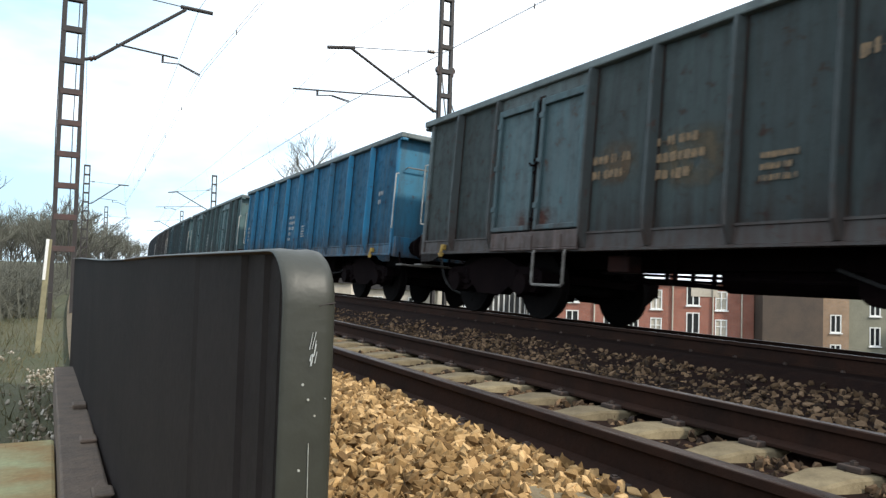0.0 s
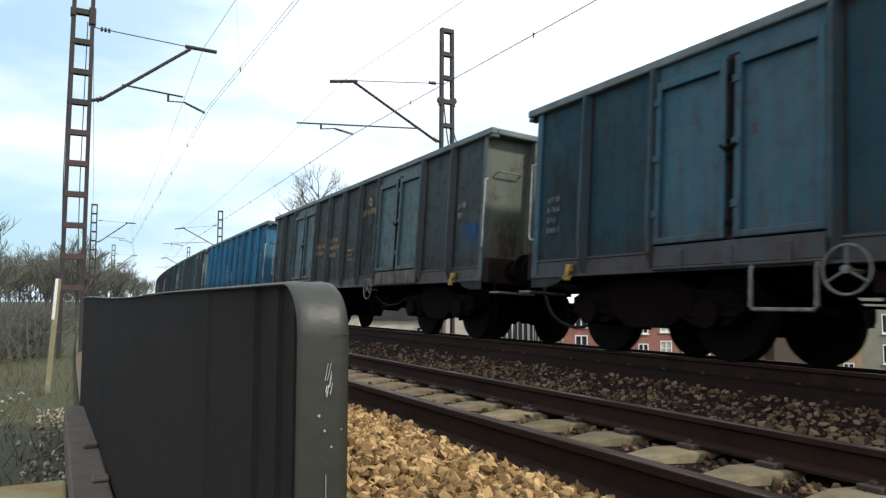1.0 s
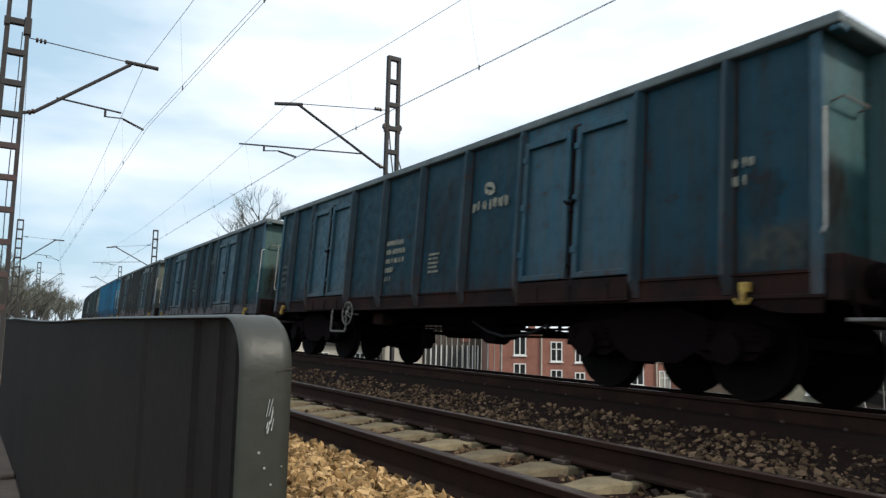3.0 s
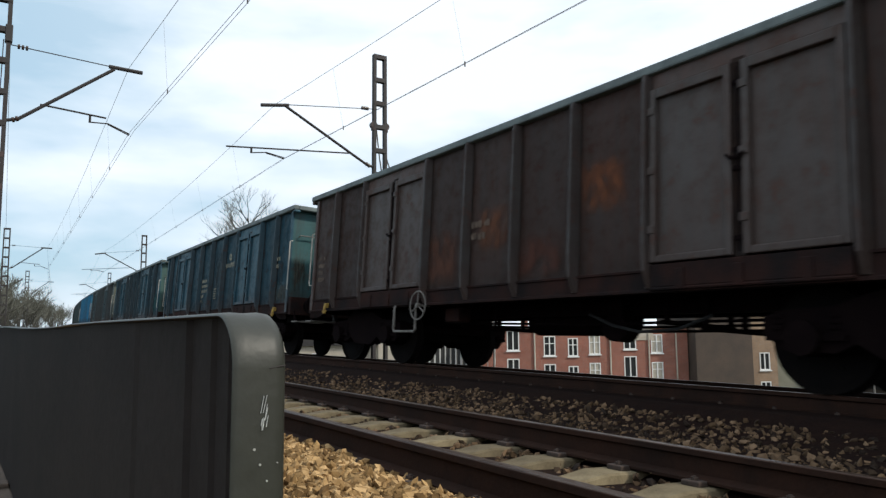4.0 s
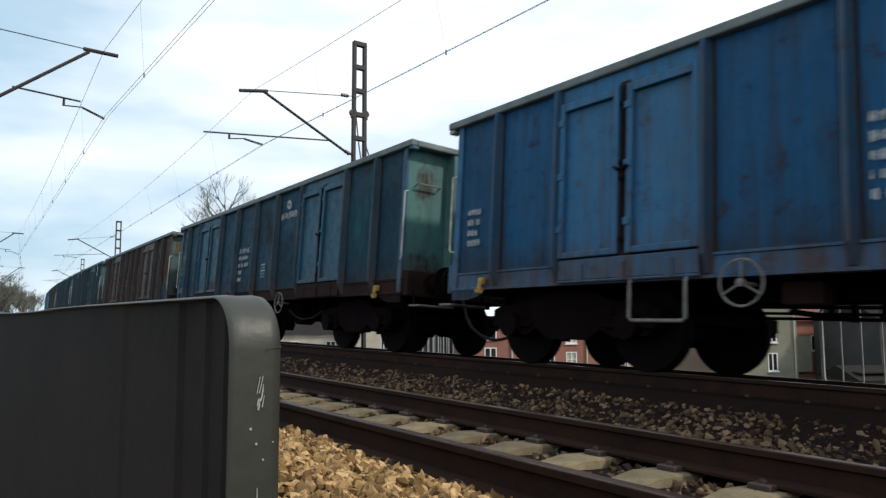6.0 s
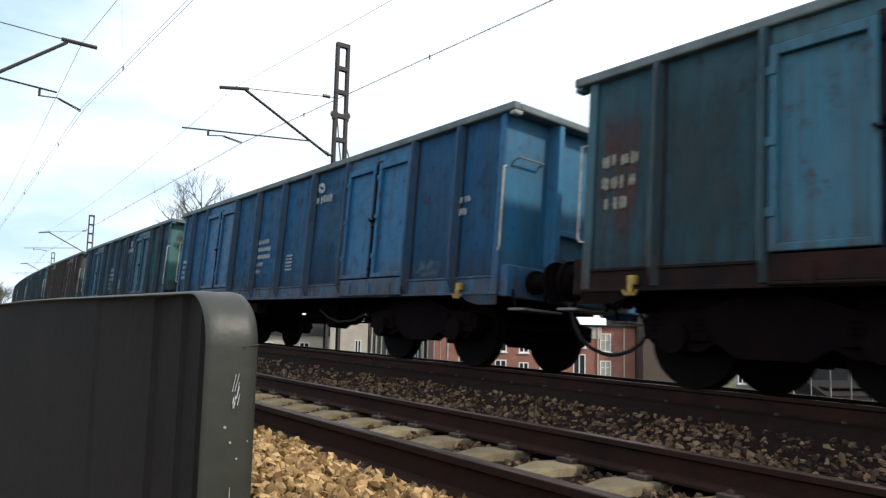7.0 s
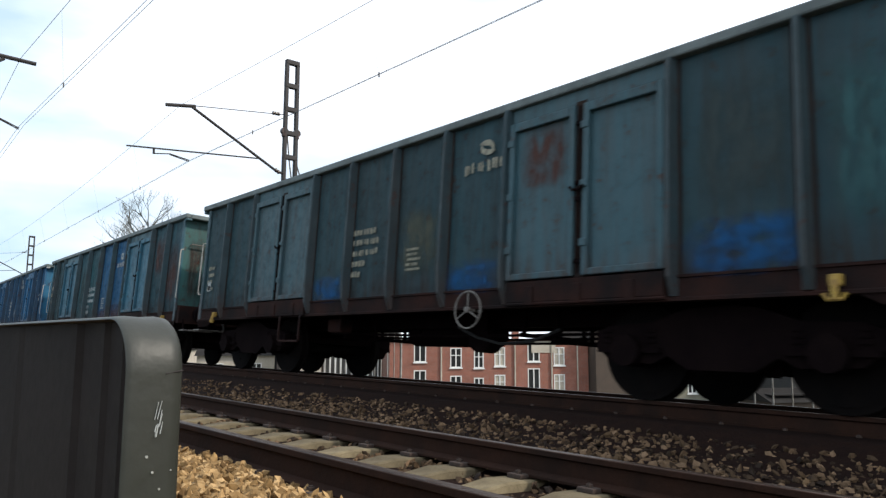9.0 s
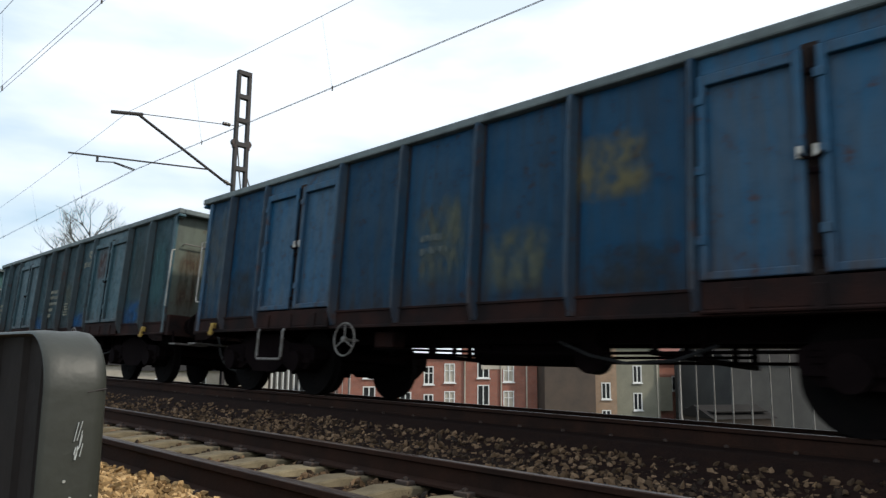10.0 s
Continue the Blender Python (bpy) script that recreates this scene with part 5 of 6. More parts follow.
def add_window(house, x, z, wd, ht, tall=True, curtain=False):
    """Opening lined by a white frame, with panes set back in it."""
    bm = BM()
    rings = []
    for y, e in ((-0.03, 0.0), (-0.03, 0.09), (0.10, 0.09), (0.10, 0.0)):
        rings.append([bm.verts.new((x, y, z)) for x, z in ((-wd / 2 + e, e), (wd / 2 - e, e), (wd / 2 - e, ht - e), (-wd / 2 + e, ht - e))])
    for a, b in zip(rings, rings[1:] + rings[:1]):
        for k in range(4):
            bm.faces.new((a[k], a[(k + 1) % 4], b[(k + 1) % 4], b[k]))
    bmesh.ops.recalc_face_normals(bm, faces=bm.faces)
    w = part("window", bm, WIN_WHITE, house, m=Matrix.Translation((x, 0, z)))
    part("mullion", box(BM(), -0.05, 0.05, -0.02, 0.09, 0.09, ht - 0.09), WIN_WHITE, w)
    if not tall:
        for q in (-1, 1):
            part("transom", box(BM(), min(q * 0.05, q * (wd / 2 - 0.09)), max(q * 0.05, q * (wd / 2 - 0.09)), -0.02, 0.09, ht * 0.6, ht * 0.6 + 0.07), WIN_WHITE, w)
    for k in (-1, 1):
        c = k * (wd / 4 - 0.02)
        part("pane", box(BM(), c - wd / 4 + 0.06, c + wd / 4 - 0.06, 0.05, 0.07, 0.08, ht - 0.07), CURTAIN if curtain else GLASS, w)
    part("sill", box(BM(), -wd / 2 - 0.08, wd / 2 + 0.08, -0.12, 0.0, -0.10, 0.0), WIN_WHITE, w)


def build_house(name, label, u0, u1, z1, mat, roof_mat, windows, depth=62.0, deep=9.0, gable=0.0, z0=-6.6):
    wd = u1 - u0
    h = thing(name, label, "apartment house", facade_frame(u0, depth))
    # front wall with real openings
    xs = sorted({0.0, wd} | {q for x, z, w, t, *_ in windows for q in (x - w / 2, x + w / 2)})
    bm = BM()
    for a, b in zip(xs, xs[1:]):
        holes = sorted((z, z + t) for x, z, w, t, *_ in windows if x - w / 2 - 1e-6 <= a and b <= x + w / 2 + 1e-6)
        z = z0
        for h0, h1 in holes + [(z1, z1)]:
            if h0 - z > 0.01:
                box(bm, a, b, 0.0, 0.34, z, h0)
            z = h1
    bmesh.ops.remove_doubles(bm, verts=bm.verts, dist=0.001)
    part("front_wall", bm, mat, h)
    bm = box(BM(), 0.0, 0.3, 0.345, deep, z0, z1)
    box(bm, wd - 0.3, wd, 0.345, deep, z0, z1)
    box(bm, 0.3, wd - 0.3, deep - 0.3, deep, z0, z1)
    part("wall", bm, mat, h)
    part("floor", box(BM(), 0.3, wd - 0.3, 0.36, deep - 0.3, z0 + 2.5, z0 + 2.6), ROOF, h)
    bm = BM()
    if gable:
        vs = [bm.verts.new(q) for q in ((-0.2, -0.3, z1), (wd + 0.2, -0.3, z1), (wd + 0.2, deep / 2, z1 + gable), (-0.2, deep / 2, z1 + gable), (-0.2, deep + 0.2, z1), (wd + 0.2, deep + 0.2, z1))]
        bm.faces.new((vs[0], vs[1], vs[2], vs[3]))
        bm.faces.new((vs[3], vs[2], vs[5], vs[4]))
        bm.faces.new((vs[0], vs[3], vs[4]))
        bm.faces.new((vs[1], vs[5], vs[2]))
        bm.faces.new((vs[0], vs[4], vs[5], vs[1]))
    else:
        box(bm, -0.15, wd + 0.15, -0.25, deep + 0.1, z1, z1 + 0.16)
    roof = part("roof", bm, roof_mat, h)
    for q in (0.25, 0.7):
        part("chimney", box(BM(), wd * q - 0.3, wd * q + 0.3, deep * 0.45, deep * 0.45 + 0.5, z1 + 0.16, z1 + 0.9), mat, roof)
    for x, z, w, t, *rest in windows:
        add_window(h, x, z, w, t, *rest)
    return h


def build_town():
    W = []
    for z in (-1.55, -4.0):
        W += [(10.6 - 7.9, z, 1.1, 1.75), (15.95 - 7.9, z - 0.55, 0.9, 1.6, False), (21.1 - 7.9, z, 1.15, 1.85)]
        W += [(13.85 - 7.9, z - 0.5, 1.05, 1.75, False, False), (17.9 - 7.9, z - 0.4, 1.0, 1.7, False, True), (23.55 - 7.9, z - 0.35, 1.05, 1.65, False, True)]
    h = build_house("apartment_house", "red brick apartment house with white-framed windows", 7.9, 26.4, 0.35, BRICK, ROOF, W, deep=10)
    for x in (11.4, 4.6, 14.9, 17.4):
        part("downpipe", tube(BM(), [(x, -0.1, 0.3), (x, -0.1, -6.5)], 0.07, 8), RENDER_PALE, h, "pale downpipe on the brick front")
    part("cornice", box(BM(), 13.0, 15.3, -0.06, -0.004, -0.75, 0.30), RENDER_PALE, h, "pale rendered patch under the roof")
    h = build_house("blind_house", "soot-brown rendered house wall without windows", 26.5, 31.6, 1.4, RENDER_DARK, ROOF, [], depth=60.5)
    h = build_house("narrow_house", "narrow tan brick house with white windows", 31.7, 34.3, 1.4, BRICK_TAN, ROOF, [(1.45, -3.5, 0.95, 1.55), (1.45, -6.0, 0.95, 1.5)], depth=61.4)
    h = build_house("grey_house", "grey-green rendered house with white windows", 34.4, 39.2, 1.5, RENDER_GREY, ROOF, [(2.35, -2.0, 0.95, 1.65), (2.35, -4.6, 0.95, 1.65)], depth=61.8)
    part("downpipe", tube(BM(), [(4.5, -0.1, 0.4), (4.5, -0.1, -6.5)], 0.06, 8), RENDER_PALE, h)
    h = build_house("back_house", "brick and render house with a pale bay", 39.4, 50.0, -0.1, BRICK, ROOF_RED, [(1.0, -2.6, 0.8, 1.2), (4.4, -3.0, 1.0, 1.5)], depth=66.0, gable=2.6)
    part("bay", box(BM(), 1.6, 3.4, -0.8, -0.004, -5.0, -1.6), RENDER_GREY, h, "pale rendered bay")
    hall = build_house("hall", "brown hall with a row of white mullions along its front", 2.3, 9.6, 0.9, RENDER_DARK, ROOF, [], depth=68.0, deep=8.0)
    post = None
    for k in range(14):
        m = Matrix.Translation((0.25 + 0.50 * k, 0, 0))
        post = part("mullion", box(BM(), -0.055, 0.055, -0.14, -0.004, -3.4, -0.9), WIN_WHITE, hall, "white upright mullion", m) if post is None else (again(post, m) and post)
    part("glazing", box(BM(), 0.1, 7.1, -0.05, -0.004, -3.3, -1.0), RENDER_SLATE, hall, "dull glazed band between the mullions")
    part("sign", box(BM(), 3.6, 4.6, -0.08, -0.004, -0.55, 0.3), ROOF_RED, hall, "faded red sign board")
    build_house("cream_house", "cream rendered house with a flat roof", -1.3, 2.2, 0.75, RENDER_PALE, ROOF, [(2.6, -2.6, 0.6, 1.2)], depth=67.0, deep=6.0)
    build_house("pale_house", "pale rendered house with a grey roof", -9.5, -1.0, -1.2, RENDER_PALE, ROOF, [(2.0, -3.4, 1.0, 1.5), (5.6, -3.4, 1.0, 1.5)], depth=72.0, gable=1.6)
    build_house("pale_house", "pale rendered house with a grey roof", -22.0, -12.0, -0.9, RENDER_PALE, ROOF, [(2.0, -3.4, 1.0, 1.5), (6.6, -3.4, 1.0, 1.5)], depth=84.0, gable=1.6)
    build_house("long_house", "dark grey rendered house behind the railing", 43.0, 64.0, 0.1, RENDER_SLATE, ROOF, [], depth=56.0, gable=2.2)
    build_house("shed", "low dark shed roof below the embankment", 38.0, 44.0, -4.6, RENDER_DARK, ROOF, [], depth=52.0, deep=5.0, gable=1.0)


def build_railing(s0, s1, lat=B0 + 2.35):
    """Bridge railing of upright bars in a round-cornered frame."""
    r = thing("bridge_railing", "pale steel bridge railing of thin upright bars", "railing", group="bridge railings")
    z0, z1, rad = -0.33, 0.72, 0.14
    pts = []
    corners = ((s0, z0, 180), (s1, z0, 270), (s1, z1, 0), (s0, z1, 90))
    for s, z, a0 in corners:
        cs, cz = (s + rad if s == s0 else s - rad), (z + rad if z == z0 else z - rad)
        for k in range(6):
            a = radians(a0 + 18 * k)
            pts.append(level_frame(cs + rad * math.cos(a), lat, cz + rad * math.sin(a)).translation)
    pts.append(pts[0])
    part("frame_tube", tube(BM(), pts, 0.024, 8, caps=False), RAILING, r)
    n = max(2, round((s1 - s0) / 0.24))
    for k in range(1, n):
        s = s0 + (s1 - s0) * k / n
        part("bar", tube(BM(), [level_frame(s, lat, z0).translation, level_frame(s, lat, z1).translation], 0.011, 6), RAILING, r)
    for s in (s0 + 0.3, s1 - 0.3):
        part("foot", tube(BM(), [level_frame(s, lat, z0).translation, level_frame(s, lat, -0.75).translation], 0.022, 6), RAILING, r)


def build_kerb():
    bm = extrude_profile(BM(), [(-0.09, -0.9), (-0.09, -0.40), (-0.07, -0.38), (0.07, -0.38), (0.09, -0.40), (0.09, -0.9)], [level_frame(float(s), B0 + 2.32) for s in np.arange(-12, 17, 1.0)])
    bmesh.ops.recalc_face_normals(bm, faces=bm.faces)
    tagged(part("bridge_kerb", bm, RENDER_PALE), "pale concrete edge beam under the bridge railing", "kerb", kind="structure")


# ---- the steel guard beside the camera ----
def build_guard():
    g = thing("steel_guard", "dark green-grey pressed steel parapet panel with a rounded end", "parapet panel")
    near, far, top, rad = Vector((0.337, 1.05)), Vector((0.245, 8.0)), 0.626, 0.080
    d = (far - near).normalized()
    side = Vector((d.y, -d.x))                 # to the right, away from the camera

    def at(u, v, z):
        q = near + d * u + side * v
        return Vector((q.x, q.y, z))
    length = (far - near).length
    # fluted sheet: vertical folds near the end
    prof = [(0.0, 0.0), (0.03, 0.0), (0.036, 0.010), (0.058, 0.010), (0.066, 0.0), (0.10, 0.0), (0.108, 0.008), (0.15, 0.008), (0.158, 0.0), (0.21, 0.0), (0.222, 0.010), (0.30, 0.010), (0.312, 0.0), (0.47, 0.0), (0.49, 0.005), (0.72, 0.005), (0.75, 0.0), (1.2, 0.0), (1.6, 0.0), (2.0, 0.0), (2.6, 0.0), (3.2, 0.0), (4.0, 0.0), (5.0, 0.0), (6.0, 0.0), (length, 0.0)]
    bm = BM()
    rows = []
    for u, v in prof:
        zt = top - 0.004
        if u < rad:
            zt = top - rad + math.sqrt(max(0, rad * rad - (rad - u) ** 2)) - 0.004
        sag = 0.012 * math.sin(max(0, u - 1.2) * 0.9) * (0.4 if u < 2 else 1) if u > 1.2 else 0.0
        rows.append([bm.verts.new(at(u, 0.012 + v, z)) for z in (-0.62, -0.2, 0.2, zt - 0.05, zt - sag)])
    for a, b in zip(rows, rows[1:]):
        for k in range(4):
            bm.faces.new((a[k], b[k], b[k + 1], a[k + 1]))
    bmesh.ops.solidify(bm, geom=bm.faces[:], thickness=0.004)
    bmesh.ops.recalc_face_normals(bm, faces=bm.faces)
    part("fluted_sheet", bm, GUARD, g, "dark painted sheet with upright folds")
    # rim: a bent strip over the top and down the end
    path = [(0.0, -0.62), (0.0, -0.2), (0.0, 0.15), (0.0, 0.35), (0.0, top - rad)]
    path += [(rad - rad * math.cos(a), top - rad + rad * math.sin(a)) for a in [radians(q) for q in (10, 20, 30, 40, 50, 60, 70, 80, 90)]]
    path += [(u, top - (0.012 * math.sin((u - 1.2) * 0.9) * (0.4 if u < 2 else 1) if u > 1.2 else 0.0)) for u in [0.25, 0.5, 0.8, 1.2, 1.5, 1.8, 2.2, 2.6, 3.0, 3.6, 4.2, 5.0, 6.0, length]]
    wd = 0.076
    bm = BM()
    rows = []
    for i, (u, z) in enumerate(path):
        a, b = path[max(i - 1, 0)], path[min(i + 1, len(path) - 1)]
        t = Vector((b[0] - a[0], b[1] - a[1])).normalized()
        nrm = Vector((-t.y, t.x))             # outward: up along the top, towards the camera at the end
        ring = []
        for v, e in ((-0.004, 0.0), (-0.003, 0.002), (0.004, 0.004), (0.016, 0.0055), (wd / 2, 0.004), (wd - 0.016, 0.0055), (wd - 0.003, 0.003), (wd + 0.004, -0.004), (wd + 0.004, -0.03)):
            ring.append(bm.verts.new(at(u + nrm.x * e, v, z + nrm.y * e)))
        rows.append(ring)
    for a, b in zip(rows, rows[1:]):
        for k in range(len(a) - 1):
            bm.faces.new((a[k], a[k + 1], b[k + 1], b[k]))
    bmesh.ops.recalc_face_normals(bm, faces=bm.faces)
    part("rim", bm, GUARD_RIM, g, "paler worn rim bent over the rounded corner", smooth=True)
    # scratches and chips on the rim's end face
    rng = random.Random(11)
    for k in range(9):
        v = 0.046 + rng.uniform(-0.008, 0.008)
        z = 0.468 + rng.uniform(-0.014, 0.012)
        ln, sl = rng.uniform(0.008, 0.026), rng.uniform(0.1, 0.5)
        part("scratch", tube(BM(), [at(-0.0062, v, z), at(-0.0062, v + ln * sl * 0.5, z + ln)], rng.uniform(0.0003, 0.0007), 4), SCRATCH, g, "bright scratch through the paint")
    for k in range(9):
        v, z = rng.uniform(0.02, 0.068), rng.uniform(0.1, 0.46)
        part("paint_chip", disc(BM(), at(-0.0055, v, z), (d.x, d.y, 0), rng.uniform(0.0012, 0.003), 0.0016, 7), SCRATCH, g, "bare chip in the paint")
    part("scratch", tube(BM(), [at(-0.006, 0.042, 0.34), at(-0.006, 0.043, 0.25)], 0.0006, 4), SCRATCH, g, "bright scratch through the paint")
    part("crease", tube(BM(), [at(-0.005, 0.052, 0.545), at(-0.004, 0.078, 0.549)], 0.0012, 4), GUARD, g)
    # rusty ledge at its foot
    e = thing("rusty_beam", "flaking rusty steel beam with brackets along the foot of the guard", "steel beam")
    bm = box(BM(), 0.115, 0.30, 0.6, 7.4, -0.62, -0.36, 0.012)
    part("beam", bm, RUST, e)
    for y, x1, z1 in ((3.3, 0.31, -0.345), (4.3, 0.30, -0.34), (5.3, 0.29, -0.33)):
        bm = box(BM(), x1 - 0.085, x1, y - 0.07, y + 0.07, -0.36, z1, 0.01)
        disc(bm, (x1 - 0.09, y, z1 - 0.04), (1, 0, 0), 0.016, 0.02, 8)
        part("bracket", bm, RUST, e)
    bm = box(BM(), -0.9, 0.11, -1.5, 5.05, -0.80, -0.50, 0.02)
    tagged(part("bridge_slab", bm, SLAB), "pale lichened slab with orange rust stains", "slab", kind="structure")


def build_stake():
    m = thing("marker_stake", "leaning weathered wooden stake with a white top", "stake", Matrix.Translation((-0.06, 11.5, -0.78)) @ Matrix.Rotation(radians(3.0), 4, "Y"))
    part("shaft", box(BM(), -0.036, 0.036, -0.03, 0.03, -0.2, 1.70, 0.008), STAKE, m)
    part("face_board", box(BM(), -0.04, 0.0, -0.045, -0.031, 1.12, 1.70, 0.004), WIN_WHITE, m, "white painted board")


# ---- bare trees ----
def grow(bm, tw, p, d, r, ln, depth, rng, spread, fork=3, least=0.0):
    pts = [p]
    q, dd = p, d
    for _ in range(3):
        dd = (dd + Vector((rng.gauss(0, 0.10), rng.gauss(0, 0.10), rng.gauss(0.03, 0.06)))).normalized()
        q = q + dd * (ln / 3)
        pts.append(q)
    r = max(r, least)
    tube(bm if depth < 3 else tw, pts, r, 6 if depth < 2 else (4 if depth < 4 else 3), r * 0.62, caps=False)
    if depth >= 5:
        return
    for k in range(fork if depth else 5):
        u = rng.uniform(0.45, 1.0) if depth else rng.uniform(0.55, 1.0)
        base = pts[0].lerp(pts[-1], u) if k else pts[-1]
        a = rng.uniform(0, 2 * math.pi)
        ax = Vector((math.cos(a), math.sin(a), rng.uniform(-0.1, 0.6)))
        nd = (dd + ax * spread * rng.uniform(0.5, 1.1)).normalized()
        grow(bm, tw, base, nd, r * 0.56, ln * rng.uniform(0.62, 0.82), depth + 1, rng, spread, fork, least)


def build_tree(label, m, seed, height, trunk_r, spread=0.7, group=""):
    t = thing("bare_tree", label, "tree", m, group)
    bm, tw = BM(), BM()
    rng = random.Random(seed)
    grow(bm, tw, Vector((0, 0, -0.2)), Vector((0, 0, 1)), trunk_r, height * 0.36, 0, rng, spread, 3, 0.020)
    part("trunk", bm, BARK, t)
    part("crown", tw, TWIG, t, "thin bare twigs")
    return t


def build_shrub(label, m, seed, height, width, n, group):
    t = thing("bare_shrub", label, "shrub", m, group)
    rng = random.Random(seed)
    bm = BM()
    for _ in range(n):
        x, y = rng.gauss(0, width * 0.35), rng.gauss(0, width * 0.35)
        p = Vector((x, y, -0.1))
        d = Vector((rng.gauss(0, 0.25), rng.gauss(0, 0.25), 1)).normalized()
        h = height * rng.uniform(0.5, 1.0)
        q = p + d * h * 0.55
        e = q + (d + Vector((rng.gauss(0, 0.3), rng.gauss(0, 0.3), 0))).normalized() * h * 0.45
        tube(bm, [p, q, e], 0.012, 3, 0.004, caps=False)
        for _ in range(7):
            b = p.lerp(q, rng.uniform(0.3, 1)) if rng.random() < 0.5 else q.lerp(e, rng.random())
            f = b + Vector((rng.gauss(0, 0.35), rng.gauss(0, 0.35), abs(rng.gauss(0.3, 0.25)))) * 0.8
            tube(bm, [b, f], 0.006, 3, 0.003, caps=False)
    part("brushwood", bm, TWIG, t)
    return t


def build_plants():
    t = thing("bare_tree", "tall bare tree with a fine rounded crown beyond the railway", "tree", Matrix.Translation((18.5, 55.2, -4.8)))
    bm, tw = BM(), BM()
    rr = random.Random(21)
    tube(bm, [(0, 0, -0.3), (0.1, 0, 5), (0.0, 0.1, 10.6)], 0.30, 8, 0.20)
    tube(bm, [(0, 0.1, 10.6), (0.15, 0, 13.2)], 0.19, 7, 0.10, caps=False)
    for k in range(17):
        a = k * 2.4
        z = 8.4 + 5.0 * k / 17
        out = 1.5 - 0.06 * k
        grow(bm, tw, Vector((0, 0.1, z)), Vector((math.cos(a) * out, math.sin(a) * out, 0.62)).normalized(), 0.07, 2.05 - 0.03 * k, 1, rr, 0.85, 3, 0.0085)
    part("trunk", bm, BARK, t)
    part("crown", tw, TWIG, t, "dense fine bare twigs")
    kinds = [build_tree("bare winter tree at the edge of the wood", Matrix.Translation((-5.0, 62.0, -1.4)), 11, 8.6, 0.14, 0.62, "trees of the wood"),
             build_tree("bare winter tree at the edge of the wood", Matrix.Translation((1.5, 80.0, -1.4)), 23, 9.2, 0.15, 0.7, "trees of the wood"),
             build_tree("bare winter tree at the edge of the wood", Matrix.Translation((-11.0, 58.0, -1.4)), 37, 7.8, 0.13, 0.8, "trees of the wood")]
    rng = random.Random(3)
    for k in range(62):
        y = rng.uniform(84, 180)
        cx = float(np.interp(y, _Y, _X))
        x = cx - rng.uniform(5.5 if y < 95 else 4.2, 8 + y * 0.13)
        copy_thing(kinds[k % 3], Matrix.Translation((x, y, -1.5)) @ Matrix.Rotation(rng.uniform(0, 6.3), 4, "Z") @ Matrix.Diagonal((1, 1, 1, 1)))
    for k in range(20):
        y = rng.uniform(125, 235)
        x = float(np.interp(y, _Y, _X)) - rng.uniform(3.6, 9.0)
        copy_thing(kinds[k % 3], Matrix.Translation((x, y, -1.5)) @ Matrix.Rotation(rng.uniform(0, 6.3), 4, "Z"))
    sh = [build_shrub("thicket of bare brown scrub on the bank", Matrix.Translation((-1.0, 19.5, -0.95)), 5, 1.75, 1.9, 170, "scrub on the bank"),
          build_shrub("thicket of bare brown scrub on the bank", Matrix.Translation((-3.2, 23.0, -1.1)), 8, 1.5, 2.4, 170, "scrub on the bank")]
    for k in range(64):
        y = rng.uniform(20, 85)
        x = float(np.interp(y, _Y, _X)) - rng.uniform(3.6, 6.0 + y * 0.18)
        copy_thing(sh[k % 2], Matrix.Translation((x, y, -1.1)) @ Matrix.Rotation(rng.uniform(0, 6.3), 4, "Z"))
    # low dry grass and weeds beside the guard
    bm = BM()
    for _ in range(5200):
        y = rng.uniform(4.8, 26)
        x = rng.uniform(-0.5 - y * 0.25, 0.22 if y < 8 else 0.25)
        g0 = ground_height(x - A0)
        p = Vector((x, y, g0 - 0.02))
        h = rng.uniform(0.05, 0.24)
        a = rng.uniform(0, 6.3)
        wv = Vector((math.cos(a), math.sin(a), 0)) * 0.006
        tip = p + Vector((rng.gauss(0, 0.08), rng.gauss(0, 0.08), h))
        v = [bm.verts.new(p - wv), bm.verts.new(p + wv), bm.verts.new(tip)]
        bm.faces.new(v)
    tagged(part("dry_grass", bm, GRASS), "thin dry grass blades on the bank", "grass", kind="stuff")


GRASS = simple_mat("straw_grass", (0.115, 0.097, 0.05), (0.072, 0.068, 0.028), 1.2, 0.9, bump_s=0.0)


# ---- build ----
build_ground()
build_bed()
build_town()
for s in STATIONS[1:4]:
    for side in (-1, 1):
        build_mast(s, side)
build_wires()
build_guard()
build_stake()
build_plants()
build_kerb()
build_railing(11.9, 15.0)
build_railing(1.9, 4.55)
build_railing(-1.2, 1.6)

TRAIN = {}
models = {"A": build_wagon("A"), "B": build_wagon("B"), "C": build_wagon("C")}
for n in sorted(WAGONS):
    kind = "C" if n == -1 else ("B" if n in PATTERN_B else "A")
    used = models[kind] in TRAIN.values()
    TRAIN[n] = copy_thing(models[kind], Matrix.Identity(4)) if used else models[kind]
dice = random.Random(77)
for n in sorted(WAGONS):
    dress_wagon(TRAIN[n], n, dice)

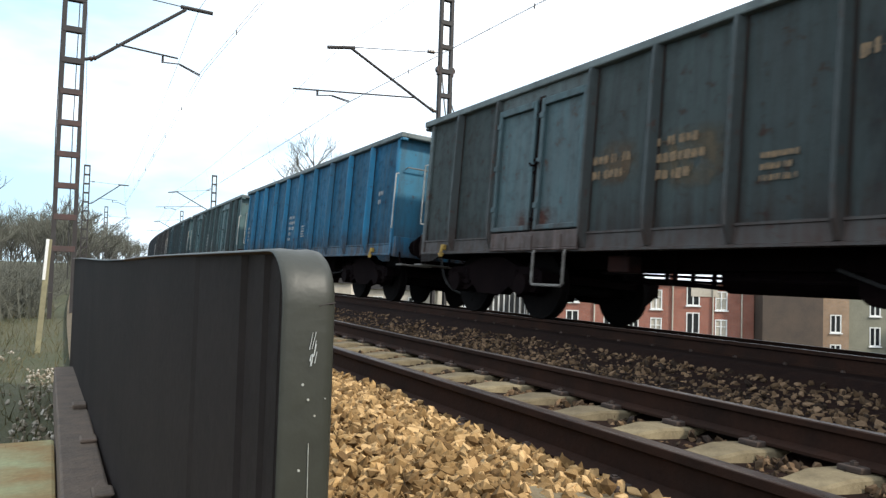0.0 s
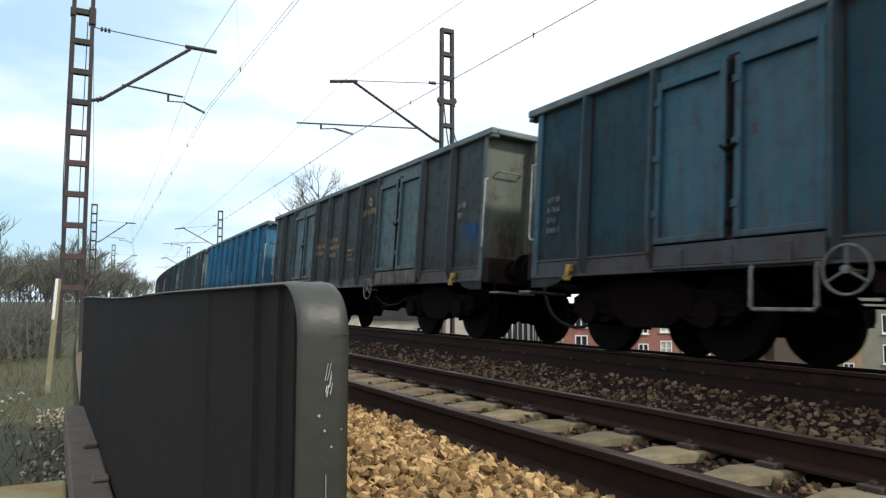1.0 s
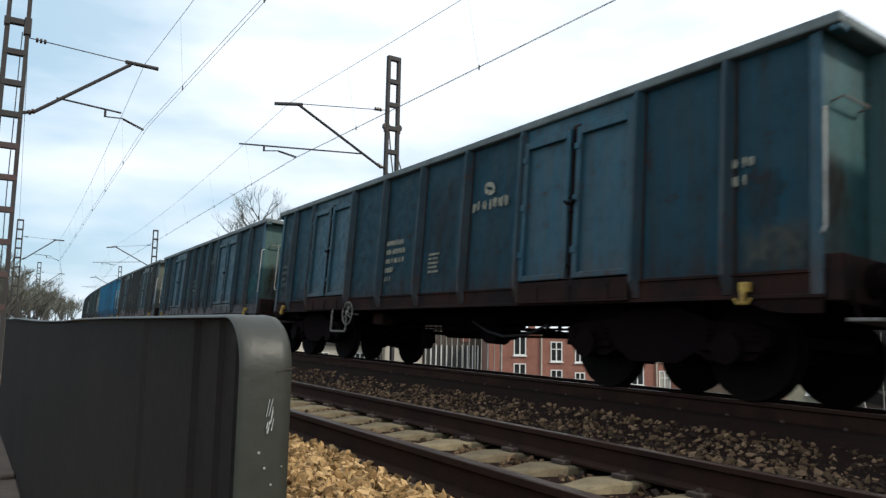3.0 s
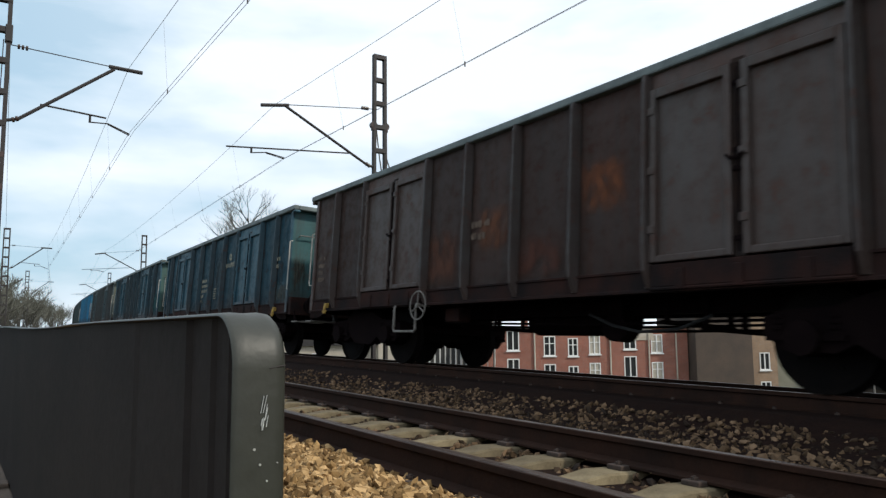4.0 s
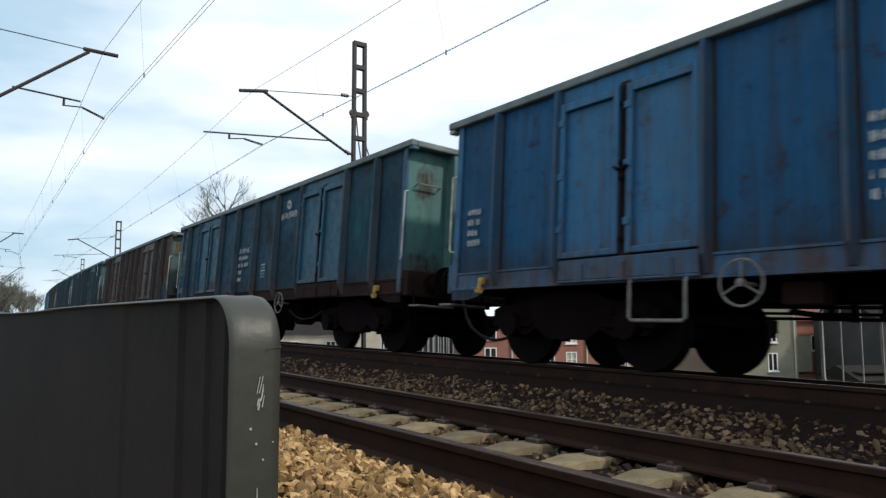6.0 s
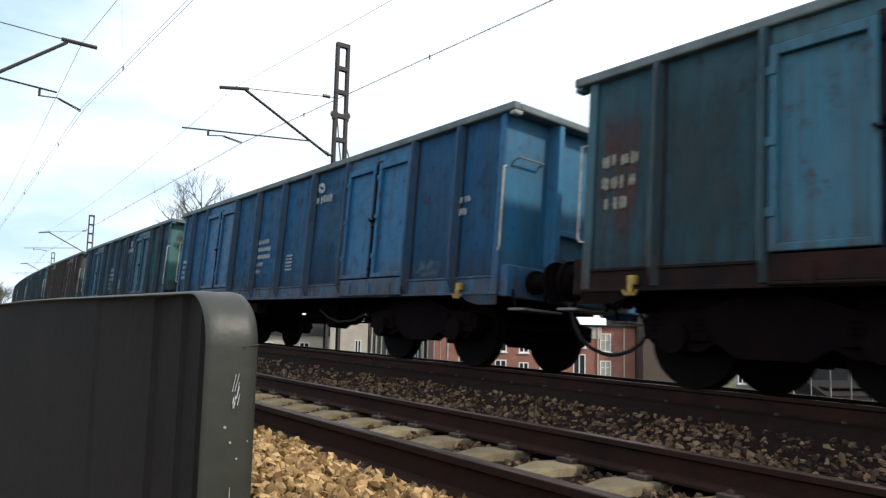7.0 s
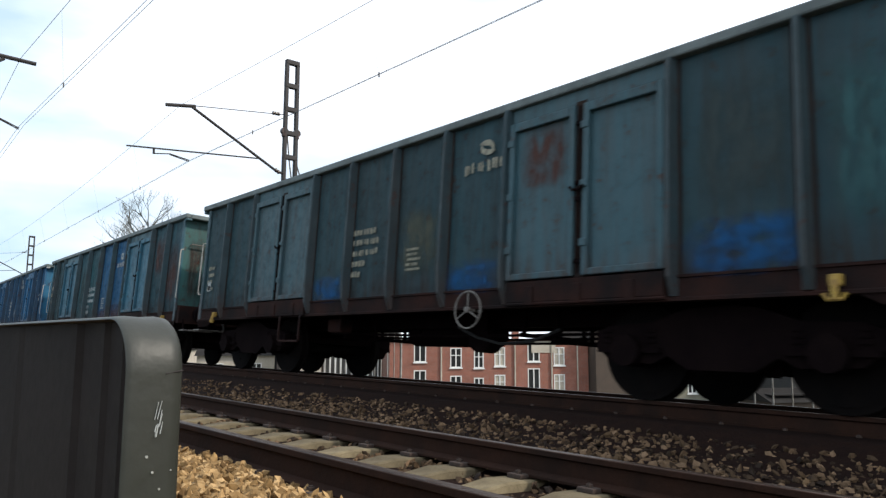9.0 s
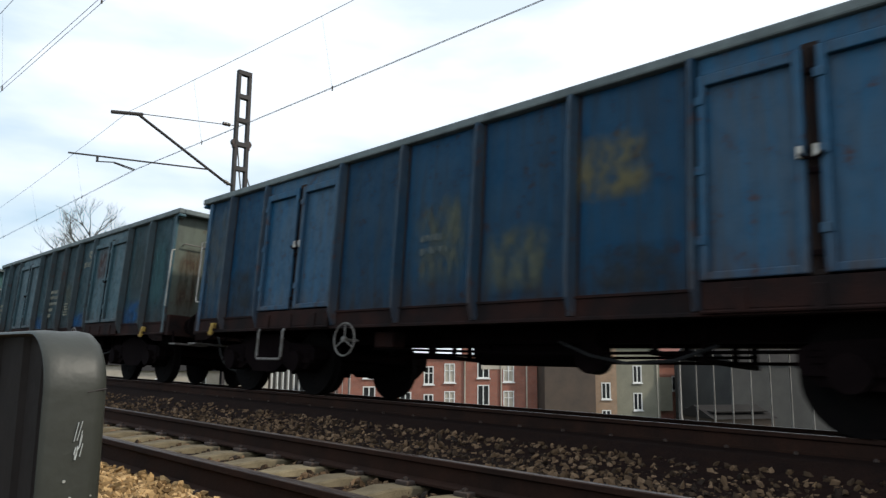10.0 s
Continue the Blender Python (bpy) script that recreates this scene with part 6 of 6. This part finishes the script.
build_track("near_track", 0.0, "railway track with rusty rails on concrete sleepers", SLEEPER_0 - 6 * SLEEPER_STEP, 100)
build_track("far_track", B0, "shaded railway track with rusty rails on concrete sleepers", SLEEPER_0 - 6 * SLEEPER_STEP, 60)
scatter_stones("tan_stones", STONE_Y, "loose tan crushed stone beside the near rail", ((2.0, 7.0, -2.4, -0.83, 2000, 0.0), (7.0, 16.0, -2.4, -0.83, 620, 0.0), (-3.0, 2.0, -2.3, -0.83, 500, 0.0)), 1, 0.029)
scatter_stones("brown_stones", STONE_B, "brown ballast between the tracks, its tone deepened for the train's shade", ((-4.0, 9.0, 0.83, 2.55, 380, -0.012), (9.0, 24.0, 0.83, 2.55, 200, -0.012), (-3.0, 10.0, -0.7, 0.7, 360, -0.02), (10.0, 20.0, -0.7, 0.7, 200, -0.02), (0.3, 16.0, 0.42, 0.72, 240, 0.01)), 2, 0.031)
scatter_stones("bank_stones", STONE_G, "pale crushed stone spilled on the bank", ((5.3, 9.5, -2.92, -2.55, 130, -0.09), (5.0, 12.0, -3.7, -2.9, 14, -0.12)), 6, 0.026)


def lay_single_stones():
    """The stones nearest to the guard, each its own piece."""
    bed = bpy.data.objects["ballast_shoulder"]
    rng = np.random.default_rng(9)
    shapes, faces = stone_shapes(rng, 12)
    meshes = []
    for w in shapes:
        me = bpy.data.meshes.new("stone")
        me.from_pydata((w * 0.04).tolist(), [], faces.tolist())
        me.materials.append(STONE_ONE)
        meshes.append(me)
    for k in range(300):
        s, la = rng.uniform(2.3, 4.4), rng.uniform(-1.75, -0.9)
        p, h = line_at(s, la)
        o = new("stone", meshes[k % 12])
        o.parent = bed
        o.matrix_basis = Matrix.Translation((p.x, p.y, bed_height(la) + 0.022)) @ Matrix(turn_matrix(rng).tolist()).to_4x4()


lay_single_stones()


def motions():
    times = sorted({0.5 * k for k in range(21)} | {3.2, 4.3, 6.8})
    for n, w in TRAIN.items():
        walk(w, [(t, wagon_pose(n, t)) for t in times])
        if n < -2:
            continue
        for o in [c for c in w.children if c.name.startswith("wheelset")]:
            y = o.location.y
            walk(o, [(k / FPS, Matrix.Translation((0, y, 0.46)) @ Matrix.Rotation(-travelled(k / FPS) / 0.46, 4, "X")) for k in range(301)])


motions()
